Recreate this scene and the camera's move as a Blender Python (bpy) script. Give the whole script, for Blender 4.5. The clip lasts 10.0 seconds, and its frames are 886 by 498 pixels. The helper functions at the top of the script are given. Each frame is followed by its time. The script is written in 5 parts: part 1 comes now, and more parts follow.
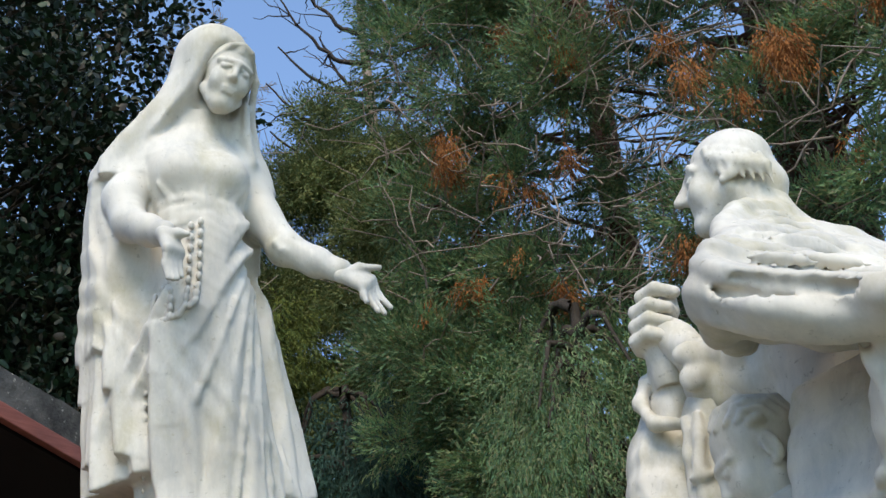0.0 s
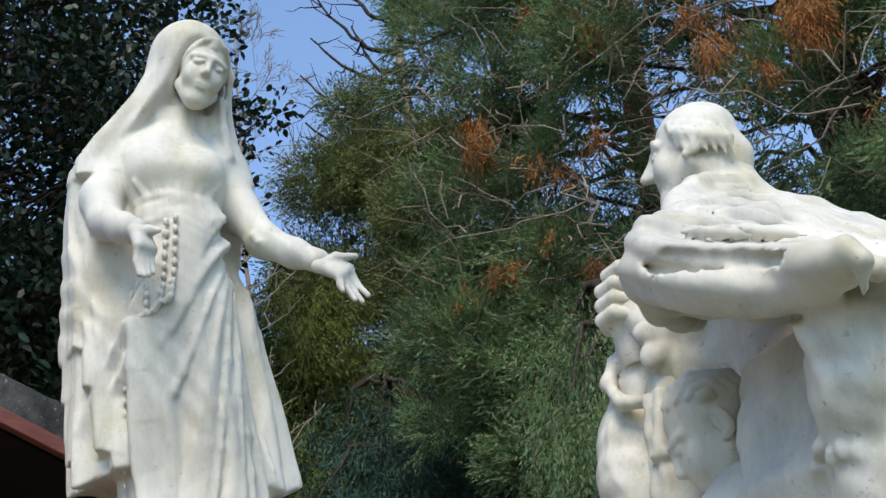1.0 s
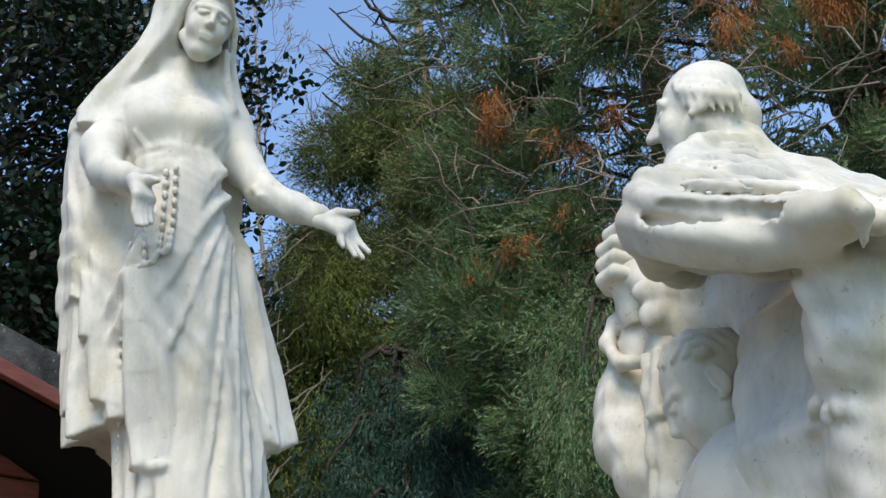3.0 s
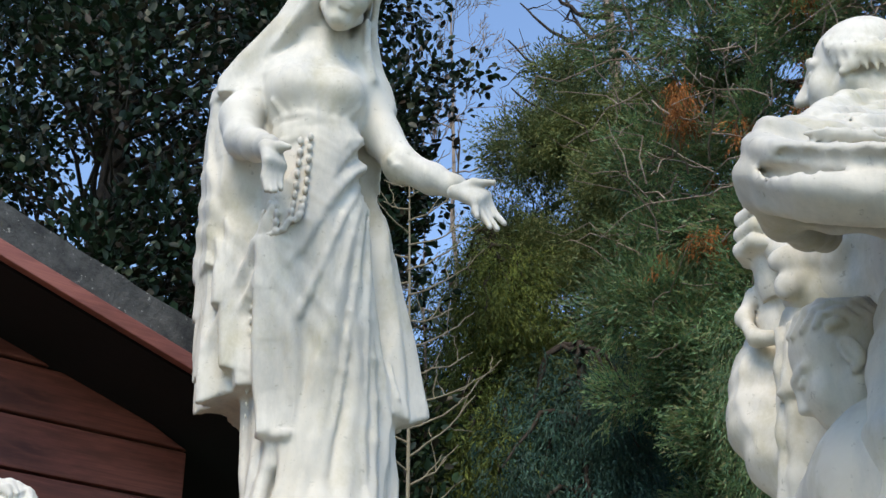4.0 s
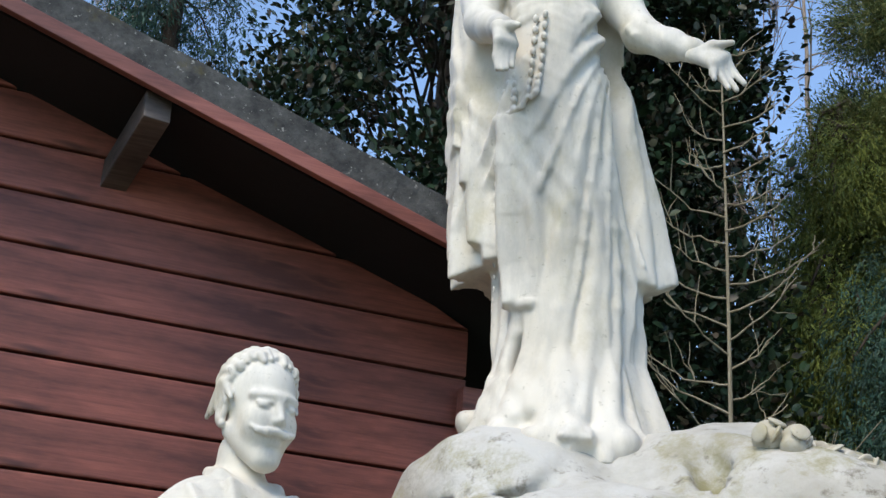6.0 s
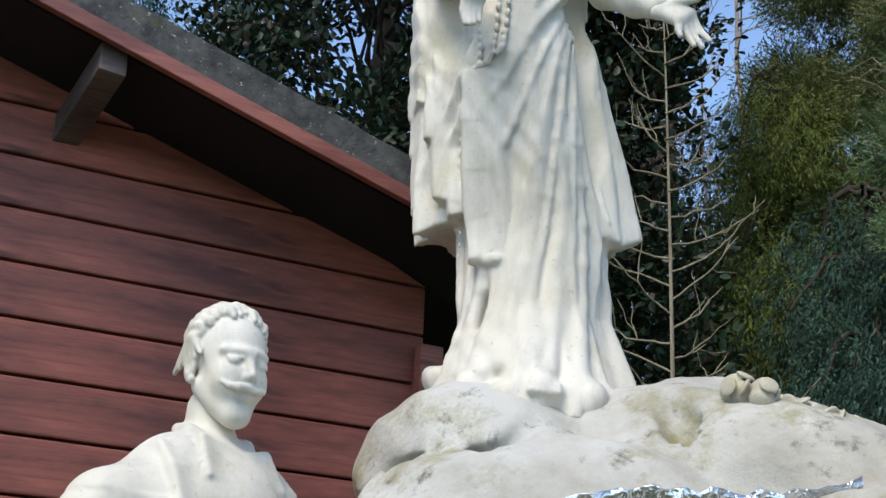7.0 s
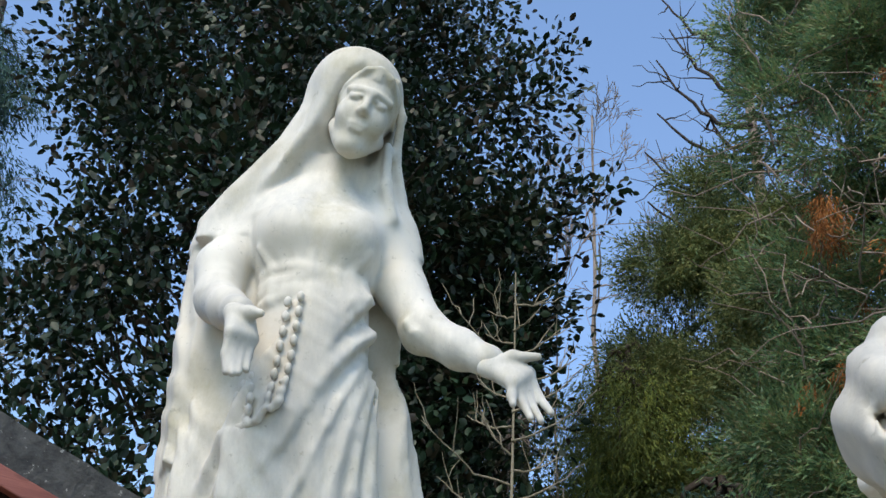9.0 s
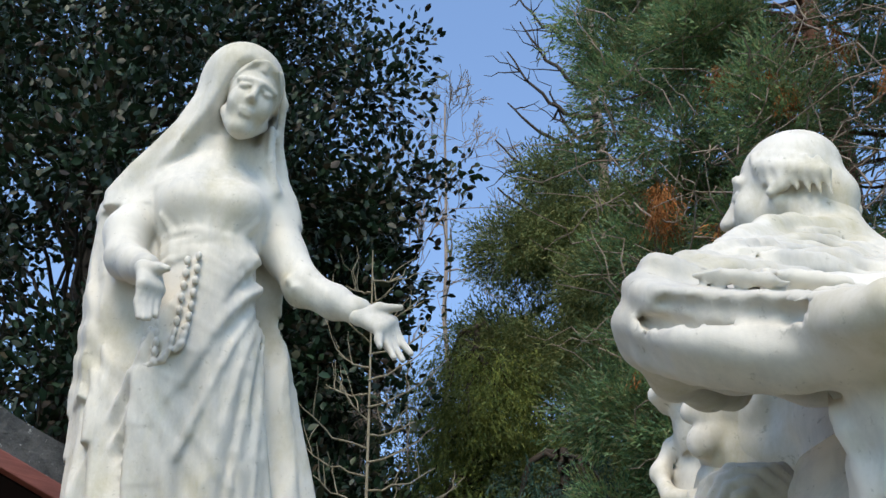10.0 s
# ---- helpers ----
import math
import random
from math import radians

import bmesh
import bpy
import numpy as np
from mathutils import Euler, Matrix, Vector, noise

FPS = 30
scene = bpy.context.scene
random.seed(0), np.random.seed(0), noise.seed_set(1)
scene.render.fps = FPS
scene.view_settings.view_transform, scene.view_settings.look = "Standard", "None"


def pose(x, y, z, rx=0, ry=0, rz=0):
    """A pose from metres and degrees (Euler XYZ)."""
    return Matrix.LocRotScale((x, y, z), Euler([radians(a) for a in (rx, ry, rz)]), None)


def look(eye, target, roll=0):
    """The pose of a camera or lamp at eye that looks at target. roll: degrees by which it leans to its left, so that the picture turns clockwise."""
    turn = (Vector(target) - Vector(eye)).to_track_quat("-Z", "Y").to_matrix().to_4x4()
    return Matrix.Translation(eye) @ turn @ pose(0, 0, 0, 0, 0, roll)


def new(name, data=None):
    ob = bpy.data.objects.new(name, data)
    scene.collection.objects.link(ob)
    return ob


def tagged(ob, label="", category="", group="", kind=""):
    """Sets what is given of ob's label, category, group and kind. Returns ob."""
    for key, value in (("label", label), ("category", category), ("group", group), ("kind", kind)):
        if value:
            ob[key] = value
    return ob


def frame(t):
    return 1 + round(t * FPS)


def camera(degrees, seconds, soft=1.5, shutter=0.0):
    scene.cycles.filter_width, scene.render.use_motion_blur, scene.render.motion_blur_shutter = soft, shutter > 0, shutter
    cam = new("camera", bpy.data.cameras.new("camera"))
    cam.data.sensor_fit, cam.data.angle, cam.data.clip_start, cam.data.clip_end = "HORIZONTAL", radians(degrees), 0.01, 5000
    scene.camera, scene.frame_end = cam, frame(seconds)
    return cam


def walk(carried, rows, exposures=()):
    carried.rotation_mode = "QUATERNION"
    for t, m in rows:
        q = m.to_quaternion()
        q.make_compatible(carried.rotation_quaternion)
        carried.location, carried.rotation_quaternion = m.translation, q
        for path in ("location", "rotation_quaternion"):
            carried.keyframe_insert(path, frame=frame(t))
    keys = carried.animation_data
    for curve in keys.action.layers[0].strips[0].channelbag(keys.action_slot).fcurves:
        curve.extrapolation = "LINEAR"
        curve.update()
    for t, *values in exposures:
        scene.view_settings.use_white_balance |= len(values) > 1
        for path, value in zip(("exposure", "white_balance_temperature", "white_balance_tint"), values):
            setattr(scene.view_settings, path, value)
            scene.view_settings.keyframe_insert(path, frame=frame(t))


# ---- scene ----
cam = camera(37.9, 10.0)
PATH = [
    (0, (-2.174, -2.572, 1.357), (-0.802, -1.493, 2.334), -7.1),
    (0.5, (-2.091, -2.668, 1.352), (-0.758, -1.541, 2.328), -7.7),
    (1, (-2.022, -2.732, 1.335), (-0.7, -1.583, 2.301), -8.0),
    (1.5, (-1.996, -2.755, 1.337), (-0.658, -1.606, 2.28), -8.4),
    (2, (-1.992, -2.775, 1.352), (-0.64, -1.622, 2.27), -8.2),
    (2.2, (-1.997, -2.763, 1.334), (-0.64, -1.617, 2.254), -7.9),
    (3.5, (-1.862, -2.708, 1.297), (-0.625, -1.461, 2.253), -3.3),
    (4, (-1.729, -2.722, 1.281), (-0.645, -1.339, 2.236), -0.7),
    (4.5, (-1.626, -2.867, 1.306), (-0.696, -1.353, 2.224), 1.4),
    (5, (-1.579, -2.937, 1.344), (-0.783, -1.318, 2.208), 3.1),
    (5.5, (-1.519, -2.926, 1.295), (-0.843, -1.233, 2.116), 3.9),
    (5.7, (-1.449, -2.93, 1.231), (-0.827, -1.215, 2.052), 4.1),
    (6.8, (-1.519, -2.828, 1.153), (-0.804, -1.121, 1.909), 2.0),
    (7, (-1.54, -2.855, 1.168), (-0.792, -1.162, 1.927), 2.5),
    (7.5, (-1.681, -2.996, 1.411), (-0.822, -1.337, 2.126), 1.9),
    (8, (-1.56, -2.695, 1.575), (-0.654, -1.13, 2.428), 2.0),
    (8.5, (-1.153, -2.385, 1.818), (-0.339, -0.869, 2.837), 4.4),
    (9, (-1.116, -2.353, 1.843), (-0.274, -0.908, 2.939), 3.3),
    (9.5, (-1.044, -2.266, 1.892), (-0.149, -0.865, 3.003), 2.4),
    (10, (-1.376, -2.672, 1.521), (-0.339, -1.349, 2.603), -0.4),
]
walk(cam, [(t, look(eye, target, roll)) for t, eye, target, roll in PATH])

# ---- world, sun, exposure ----
world = bpy.data.worlds.new("world")
scene.world = world
world.use_nodes = True
wn = world.node_tree.nodes
sky = wn.new("ShaderNodeTexSky")
sky.sky_type, sky.sun_disc = "NISHITA", False
sky.sun_elevation, sky.sun_rotation = radians(50), radians(231)
sky.air_density, sky.dust_density, sky.ozone_density = 1.0, 0.0, 2.1
world.node_tree.links.new(sky.outputs[0], wn["Background"].inputs[0])
wn["Background"].inputs[1].default_value = 0.15
sun = new("sun", bpy.data.lights.new("sun", "SUN"))
sun.data.energy, sun.data.angle, sun.data.color = 1.85, radians(32), (1.0, 0.88, 0.70)
sun.matrix_world = look((-7.5, -6, 13), (0, 0, 1.5))
scene.view_settings.exposure = 0.97


# ---- materials ----
class Mat:
    """A small builder of procedural materials in object space."""

    def __init__(self, name, rough=0.7, spec=0.4):
        self.m = bpy.data.materials.new(name)
        self.m.use_nodes = True
        self.t = self.m.node_tree
        self.b = self.t.nodes["Principled BSDF"]
        self.b.inputs["Roughness"].default_value = rough
        self.b.inputs["Specular IOR Level"].default_value = spec
        self.co = self.node("ShaderNodeTexCoord").outputs["Object"]
        self.bumps = None

    def node(self, kind):
        return self.t.nodes.new(kind)

    def put(self, a, b):
        self.t.links.new(a, b)

    def noise(self, scale, detail=5, rough=0.6, stretch=(1, 1, 1), offset=0.0, distort=0.0):
        mp = self.node("ShaderNodeMapping")
        mp.inputs["Scale"].default_value = stretch
        mp.inputs["Location"].default_value = (offset, offset * 0.7, offset * 1.3)
        self.put(self.co, mp.inputs["Vector"])
        n = self.node("ShaderNodeTexNoise")
        n.inputs["Scale"].default_value, n.inputs["Detail"].default_value = scale, detail
        n.inputs["Roughness"].default_value, n.inputs["Distortion"].default_value = rough, distort
        self.put(mp.outputs[0], n.inputs["Vector"])
        return n.outputs[0]

    def ramp(self, fac, *stops):
        r = self.node("ShaderNodeValToRGB")
        e = r.color_ramp.elements
        while len(e) < len(stops):
            e.new(0.5)
        for el, (p, c) in zip(e, stops):
            el.position, el.color = p, (*c, 1) if len(c) == 3 else c
        self.put(fac, r.inputs[0])
        return r.outputs[0]

    def mix(self, fac, a, b, blend="MIX"):
        n = self.node("ShaderNodeMix")
        n.data_type, n.blend_type = "RGBA", blend
        for value, socket in ((fac, n.inputs[0]), (a, n.inputs[6]), (b, n.inputs[7])):
            if isinstance(value, bpy.types.NodeSocket):
                self.put(value, socket)
            else:
                socket.default_value = value if not isinstance(value, tuple) else (*value, 1)
        return n.outputs[2]

    def color(self, c):
        if isinstance(c, tuple):
            self.b.inputs["Base Color"].default_value = (*c, 1)
        else:
            self.put(c, self.b.inputs["Base Color"])
        return self

    def bump(self, h, strength=0.3, dist=0.01):
        n = self.node("ShaderNodeBump")
        n.inputs["Strength"].default_value, n.inputs["Distance"].default_value = strength, dist
        self.put(h, n.inputs["Height"])
        if self.bumps:
            self.put(self.bumps, n.inputs["Normal"])
        self.bumps = n.outputs[0]
        self.put(self.bumps, self.b.inputs["Normal"])
        return self

    def random(self, island=False):
        if island:
            return self.node("ShaderNodeNewGeometry").outputs["Random Per Island"]
        return self.node("ShaderNodeObjectInfo").outputs["Random"]


def G(v):
    return (v, v, v)


def marble(name, stain):
    m = Mat(name, 0.62, 0.35)
    base = m.ramp(m.noise(2.2, 6, 0.62), (0.3, (0.52, 0.475, 0.385)), (0.60, (0.66, 0.625, 0.55)))
    grey = m.ramp(m.noise(5.0, 7, 0.7, (1, 1, 0.35), 3.0), (0.46, G(0)), (0.66, G(1)))
    c = m.mix(grey, base, m.mix(0.6, base, (0.30, 0.30, 0.285)))
    lichen = m.ramp(m.noise(3.1, 8, 0.72, (1, 1, 0.6), 9.0), (0.52 - stain * 0.05, G(0)), (0.68, G(0.55 + stain * 0.35)))
    c = m.mix(lichen, c, (0.36, 0.315, 0.165))
    specks = m.ramp(m.noise(46.0, 3, 0.7, offset=5.0), (0.63, G(0)), (0.72, G(0.45 + stain * 0.3)))
    c = m.mix(specks, c, (0.28, 0.26, 0.2))
    m.color(c)
    m.bump(m.noise(60.0, 4), 0.12, 0.004).bump(m.noise(14.0, 5), 0.12, 0.01)
    return m.m


MARBLE, MARBLE_OLD = marble("white_marble", 0.15), marble("weathered_marble", 0.85)


def rock_material():
    m = Mat("pale_rock", 0.75, 0.3)
    base = m.ramp(m.noise(3.0, 8, 0.65), (0.3, (0.31, 0.29, 0.24)), (0.58, (0.50, 0.49, 0.455)))
    moss = m.ramp(m.noise(2.4, 8, 0.75, offset=4.0), (0.52, G(0)), (0.64, G(0.85)))
    c = m.mix(moss, base, (0.24, 0.22, 0.10))
    dark = m.ramp(m.noise(9.0, 8, 0.75, offset=11.0), (0.57, G(0)), (0.68, G(0.85)))
    m.color(m.mix(dark, c, (0.10, 0.085, 0.055)))
    m.bump(m.noise(9.0, 9, 0.65), 0.5, 0.03).bump(m.noise(70.0, 4), 0.25, 0.005)
    return m.m


def wood_material(name, dark, light, rough=0.5):
    m = Mat(name, rough, 0.45)
    grain = m.noise(6.0, 9, 0.7, (0.6, 8, 14), distort=0.6)
    c = m.ramp(grain, (0.3, dark), (0.7, light))
    worn = m.ramp(m.noise(2.6, 5, 0.6, (0.8, 1, 3.0), 7.0), (0.42, G(0)), (0.66, G(0.85)))
    c = m.mix(worn, c, tuple(v * 0.45 for v in dark))
    knots = m.ramp(m.noise(5.5, 1, 0.5, (0.8, 1, 2.2), 17.0), (0.70, G(0)), (0.76, G(0.8)))
    c = m.mix(knots, c, tuple(v * 0.3 for v in dark))
    vary = m.ramp(m.random(), (0.0, G(0.82)), (1.0, G(1.12)))
    m.color(m.mix(1.0, c, vary, "MULTIPLY"))
    m.bump(grain, 0.25, 0.004)
    return m.m


PLANK = wood_material("dark_red_stained_wood", (0.17, 0.046, 0.033), (0.36, 0.108, 0.072), 0.55)
FASCIA = wood_material("red_brown_fascia_wood", (0.20, 0.06, 0.045), (0.34, 0.12, 0.085))
# soffit wood: the deep shade under the eave is put into its colour
SOFFIT = wood_material("shade_darkened_soffit_wood", (0.004, 0.003, 0.005), (0.009, 0.007, 0.009), 0.8)
BEAM = wood_material("grey_weathered_beam", (0.05, 0.038, 0.034), (0.15, 0.12, 0.105), 0.6)


def felt_material():
    m = Mat("mossy_roofing_felt", 0.9, 0.2)
    c = m.ramp(m.noise(14, 8, 0.7), (0.35, (0.035, 0.036, 0.036)), (0.65, (0.10, 0.10, 0.095)))
    spots = m.ramp(m.noise(55, 3, 0.6, offset=2.0), (0.64, G(0)), (0.7, G(0.8)))
    c = m.mix(spots, c, (0.34, 0.34, 0.31))
    moss = m.ramp(m.noise(4.0, 6, 0.7, offset=8.0), (0.58, G(0)), (0.7, G(0.8)))
    m.color(m.mix(moss, c, (0.09, 0.075, 0.025)))
    m.bump(m.noise(80, 5), 0.6, 0.008)
    return m.m


def bark_material(name, dark, light, stretch=(6, 6, 0.8)):
    m = Mat(name, 0.85, 0.2)
    g = m.noise(4.0, 8, 0.7, stretch)
    m.color(m.ramp(g, (0.3, dark), (0.7, light))).bump(g, 0.7, 0.03)
    return m.m


def leaf_material(name, colors, rough=0.5, spec=0.4, trans=0.15):
    m = Mat(name, rough, spec)
    r = m.random(True)
    stops = [(n / max(1, len(colors) - 1), c) for n, c in enumerate(colors)]
    c = m.ramp(r, *stops)
    patch = m.ramp(m.noise(1.7, 5, 0.65), (0.36, G(0.55)), (0.66, G(1.5)))
    c = m.mix(1.0, c, patch, "MULTIPLY")
    m.color(c)
    m.b.inputs["Subsurface Weight"].default_value = 0.0
    m.b.inputs["Transmission Weight"].default_value = 0.0
    tr = m.node("ShaderNodeBsdfTranslucent")
    m.put(c, tr.inputs["Color"])
    mx = m.node("ShaderNodeMixShader")
    mx.inputs[0].default_value = trans
    m.put(m.b.outputs[0], mx.inputs[1])
    m.put(tr.outputs[0], mx.inputs[2])
    m.put(mx.outputs[0], m.t.nodes["Material Output"].inputs["Surface"])
    return m.m


ROCK, FELT = rock_material(), felt_material()
BARK_DARK = bark_material("dark_bark", (0.025, 0.02, 0.016), (0.075, 0.06, 0.048))
BARK_RED = bark_material("red_fibrous_bark", (0.05, 0.028, 0.02), (0.17, 0.09, 0.06), (9, 9, 0.5))
BARK_PALE = bark_material("pale_sapling_bark", (0.16, 0.13, 0.085), (0.34, 0.29, 0.2))
BARK_GREY = bark_material("grey_brown_twig_bark", (0.14, 0.105, 0.085), (0.36, 0.29, 0.23))
LEAF_MAGNOLIA = leaf_material("glossy_dark_leaf", [(0.008, 0.018, 0.010), (0.014, 0.032, 0.016), (0.022, 0.045, 0.02), (0.045, 0.030, 0.02)], 0.45, 0.3, 0.06)
LEAF_SEQUOIA = leaf_material("sequoia_green", [(0.06, 0.125, 0.065), (0.12, 0.21, 0.095), (0.20, 0.29, 0.12), (0.24, 0.21, 0.11)], 0.55, 0.35, 0.4)
LEAF_DEAD = leaf_material("dead_orange_needles", [(0.24, 0.095, 0.03), (0.36, 0.14, 0.04), (0.17, 0.075, 0.03)], 0.8, 0.2)
LEAF_PALE = leaf_material("pale_green_needles", [(0.07, 0.11, 0.045), (0.14, 0.18, 0.07), (0.24, 0.25, 0.10)], 0.7, 0.2, 0.25)
LEAF_YELLOW = leaf_material("yellow_green_needles", [(0.06, 0.10, 0.035), (0.19, 0.22, 0.05), (0.10, 0.14, 0.04)], 0.7, 0.2, 0.25)
LEAF_YEW = leaf_material("blue_green_needles", [(0.02, 0.055, 0.045), (0.035, 0.085, 0.065), (0.05, 0.10, 0.065)], 0.6, 0.3)
LEAF_WOOD = leaf_material("woodland_green", [(0.03, 0.05, 0.025), (0.055, 0.075, 0.03), (0.09, 0.085, 0.045), (0.04, 0.07, 0.03)], 0.8, 0.2)


def ground_material():
    m = Mat("winter_grass", 0.9, 0.2)
    c = m.ramp(m.noise(1.2, 8, 0.7), (0.35, (0.05, 0.055, 0.025)), (0.65, (0.10, 0.10, 0.045)))
    m.color(c).bump(m.noise(25, 6), 0.6, 0.03)
    return m.m


def foil_material():
    m = Mat("crumpled_clear_foil", 0.12, 0.6)
    m.b.inputs["Metallic"].default_value = 0.85
    m.color(m.ramp(m.noise(6, 3), (0.4, (0.62, 0.66, 0.70)), (0.6, (0.82, 0.84, 0.85))))
    m.bump(m.noise(26, 3, 0.5), 0.8, 0.02)
    return m.m


GROUND, FOIL = ground_material(), foil_material()


# ---- building helpers ----
def mesh_from(name, verts, faces, material, smooth=False):
    me = bpy.data.meshes.new(name)
    verts, faces = np.asarray(verts, np.float32), np.asarray(faces, np.int32)
    k = faces.shape[1]
    me.vertices.add(len(verts))
    me.vertices.foreach_set("co", verts.ravel())
    me.loops.add(faces.size)
    me.loops.foreach_set("vertex_index", faces.ravel())
    me.polygons.add(len(faces))
    me.polygons.foreach_set("loop_start", np.arange(0, faces.size, k, dtype=np.int32))
    me.polygons.foreach_set("loop_total", np.full(len(faces), k, np.int32))
    if smooth:
        me.polygons.foreach_set("use_smooth", np.ones(len(faces), bool))
    me.materials.append(material)
    me.update(calc_edges=True)
    me.validate()
    return me


def child(ob, parent):
    ob.parent = parent
    return ob


def part(name, data, material, parent, label=""):
    """Links a bmesh or a mesh as one object under a thing or a part."""
    if isinstance(data, bmesh.types.BMesh):
        me = bpy.data.meshes.new(name)
        data.to_mesh(me)
        data.free()
        me.materials.append(material)
    else:
        me = data
    ob = child(new(name, me), parent)
    if label:
        tagged(ob, label)
    return ob


def box_bm(sx, sy, sz, bevel=0.004, m=None):
    bm = bmesh.new()
    bmesh.ops.create_cube(bm, size=1.0)
    bmesh.ops.scale(bm, vec=(sx, sy, sz), verts=bm.verts)
    if bevel:
        bmesh.ops.bevel(bm, geom=bm.edges[:], offset=bevel, segments=2, affect="EDGES", profile=0.6)
    if m is not None:
        bmesh.ops.transform(bm, matrix=m, verts=bm.verts)
    return bm


class Sculpt:
    """A solid carved on a grid of distances, turned into a smooth mesh."""

    def __init__(self, lo, hi, step):
        self.lo, self.step = np.array(lo, float), step
        self.n = np.ceil((np.array(hi, float) - self.lo) / step).astype(int) + 1
        self.ax = [(self.lo[i] + step * np.arange(self.n[i])).astype(np.float32) for i in range(3)]
        self.d = np.full(self.n, 0.5, np.float32)

    def _win(self, lo, hi, pad):
        s = []
        for i in range(3):
            a = int(np.clip((lo[i] - pad - self.lo[i]) / self.step, 0, self.n[i] - 1))
            b = int(np.clip((hi[i] + pad - self.lo[i]) / self.step + 2, a + 1, self.n[i]))
            s.append(slice(a, b))
        grid = (self.ax[0][s[0]][:, None, None], self.ax[1][s[1]][None, :, None], self.ax[2][s[2]][None, None, :])
        return tuple(s), grid

    def blend(self, fn, lo, hi, k=0.02, cut=False, keep=False):
        s, (x, y, z) = self._win(lo, hi, k + 0.03)
        b = np.broadcast_to(fn(x, y, z), self.d[s].shape)
        a = self.d[s]
        if cut:
            b = -b
        if cut or keep:
            h = np.maximum(k - np.abs(a - b), 0) / k
            self.d[s] = np.maximum(a, b) + h * h * k * 0.25
        else:
            h = np.maximum(k - np.abs(a - b), 0) / k
            self.d[s] = np.minimum(a, b) - h * h * k * 0.25
        return self

    def limb(self, a, b, ra, rb=None, k=0.02, cut=False):
        rb = ra if rb is None else rb
        a, b = np.array(a, float), np.array(b, float)
        ab = b - a
        den = max(float(ab @ ab), 1e-9)
        r = max(ra, rb)

        def fn(x, y, z):
            t = np.clip(((x - a[0]) * ab[0] + (y - a[1]) * ab[1] + (z - a[2]) * ab[2]) / den, 0, 1)
            return np.sqrt((x - a[0] - t * ab[0]) ** 2 + (y - a[1] - t * ab[1]) ** 2 + (z - a[2] - t * ab[2]) ** 2) - (ra + (rb - ra) * t)

        return self.blend(fn, np.minimum(a, b) - r, np.maximum(a, b) + r, k, cut)

    def chain(self, pts, radii, k=0.015, cut=False):
        for p, q, r, s in zip(pts, pts[1:], radii, radii[1:]):
            self.limb(p, q, r, s, k, cut)
        return self

    def blob(self, c, r, turn=(0, 0, 0), k=0.02, cut=False):
        m = np.array((turn if isinstance(turn, Matrix) else Euler([radians(v) for v in turn]).to_matrix()).transposed())
        c, r = np.array(c, float), np.array(r, float)

        def fn(x, y, z):
            u = [(m[i, 0] * (x - c[0]) + m[i, 1] * (y - c[1]) + m[i, 2] * (z - c[2])) for i in range(3)]
            p = np.sqrt(sum((u[i] / r[i]) ** 2 for i in range(3)))
            q = np.sqrt(sum((u[i] / r[i] ** 2) ** 2 for i in range(3))) + 1e-6
            return p * (p - 1) / q

        big = max(r)
        return self.blend(fn, c - big, c + big, k, cut)

    def slab(self, a, b, half_width, thick, normal, k=0.012, taper=1.0):
        """A flat band from a to b, its face towards the normal."""
        a, b, nrm = np.array(a, float), np.array(b, float), np.array(normal, float)
        ln = np.linalg.norm(b - a)
        u = (b - a) / ln
        nrm = nrm - u * (nrm @ u)
        nrm /= np.linalg.norm(nrm)
        w = np.cross(u, nrm)

        def fn(x, y, z):
            px, py, pz = x - a[0], y - a[1], z - a[2]
            l = px * u[0] + py * u[1] + pz * u[2]
            s = px * w[0] + py * w[1] + pz * w[2]
            t = px * nrm[0] + py * nrm[1] + pz * nrm[2]
            wd = half_width * (1 + (taper - 1) * np.clip(l / ln, 0, 1))
            dx = np.maximum(np.abs(l - ln / 2) - ln / 2, 0)
            dy = np.maximum(np.abs(s) - wd, 0)
            dz = np.maximum(np.abs(t) - thick * 0.5, 0)
            return np.sqrt(dx * dx + dy * dy + dz * dz) - thick * 0.5

        pad = half_width * max(1, taper) + thick
        return self.blend(fn, np.minimum(a, b) - pad, np.maximum(a, b) + pad, k)

    def ripple(self, fn):
        """Shifts the surface by fn(x, y, z) metres."""
        x, y, z = self.ax[0][:, None, None], self.ax[1][None, :, None], self.ax[2][None, None, :]
        near = np.abs(self.d) < 0.08
        self.d = np.where(near, self.d + fn(x, y, z), self.d).astype(np.float32)
        return self

    def geometry(self):
        d = self.d
        for ax in range(3):
            for end in (0, -1):
                d[tuple(end if i == ax else slice(None) for i in range(3))] = 0.5
        inside = d < 0
        count = np.zeros(np.array(d.shape) - 1, np.int8)
        corners = [(i, j, k) for i in (0, 1) for j in (0, 1) for k in (0, 1)]
        sub = lambda arr, c: arr[c[0] : arr.shape[0] - 1 + c[0], c[1] : arr.shape[1] - 1 + c[1], c[2] : arr.shape[2] - 1 + c[2]]  # noqa: E731
        for c in corners:
            count += sub(inside, c)
        cells = np.argwhere((count > 0) & (count < 8))
        idx = np.full(count.shape, -1, np.int32)
        idx[tuple(cells.T)] = np.arange(len(cells))
        val = np.stack([d[cells[:, 0] + c[0], cells[:, 1] + c[1], cells[:, 2] + c[2]] for c in corners], 1)
        pos, num = np.zeros((len(cells), 3)), np.zeros(len(cells))
        cc = np.array(corners, float)
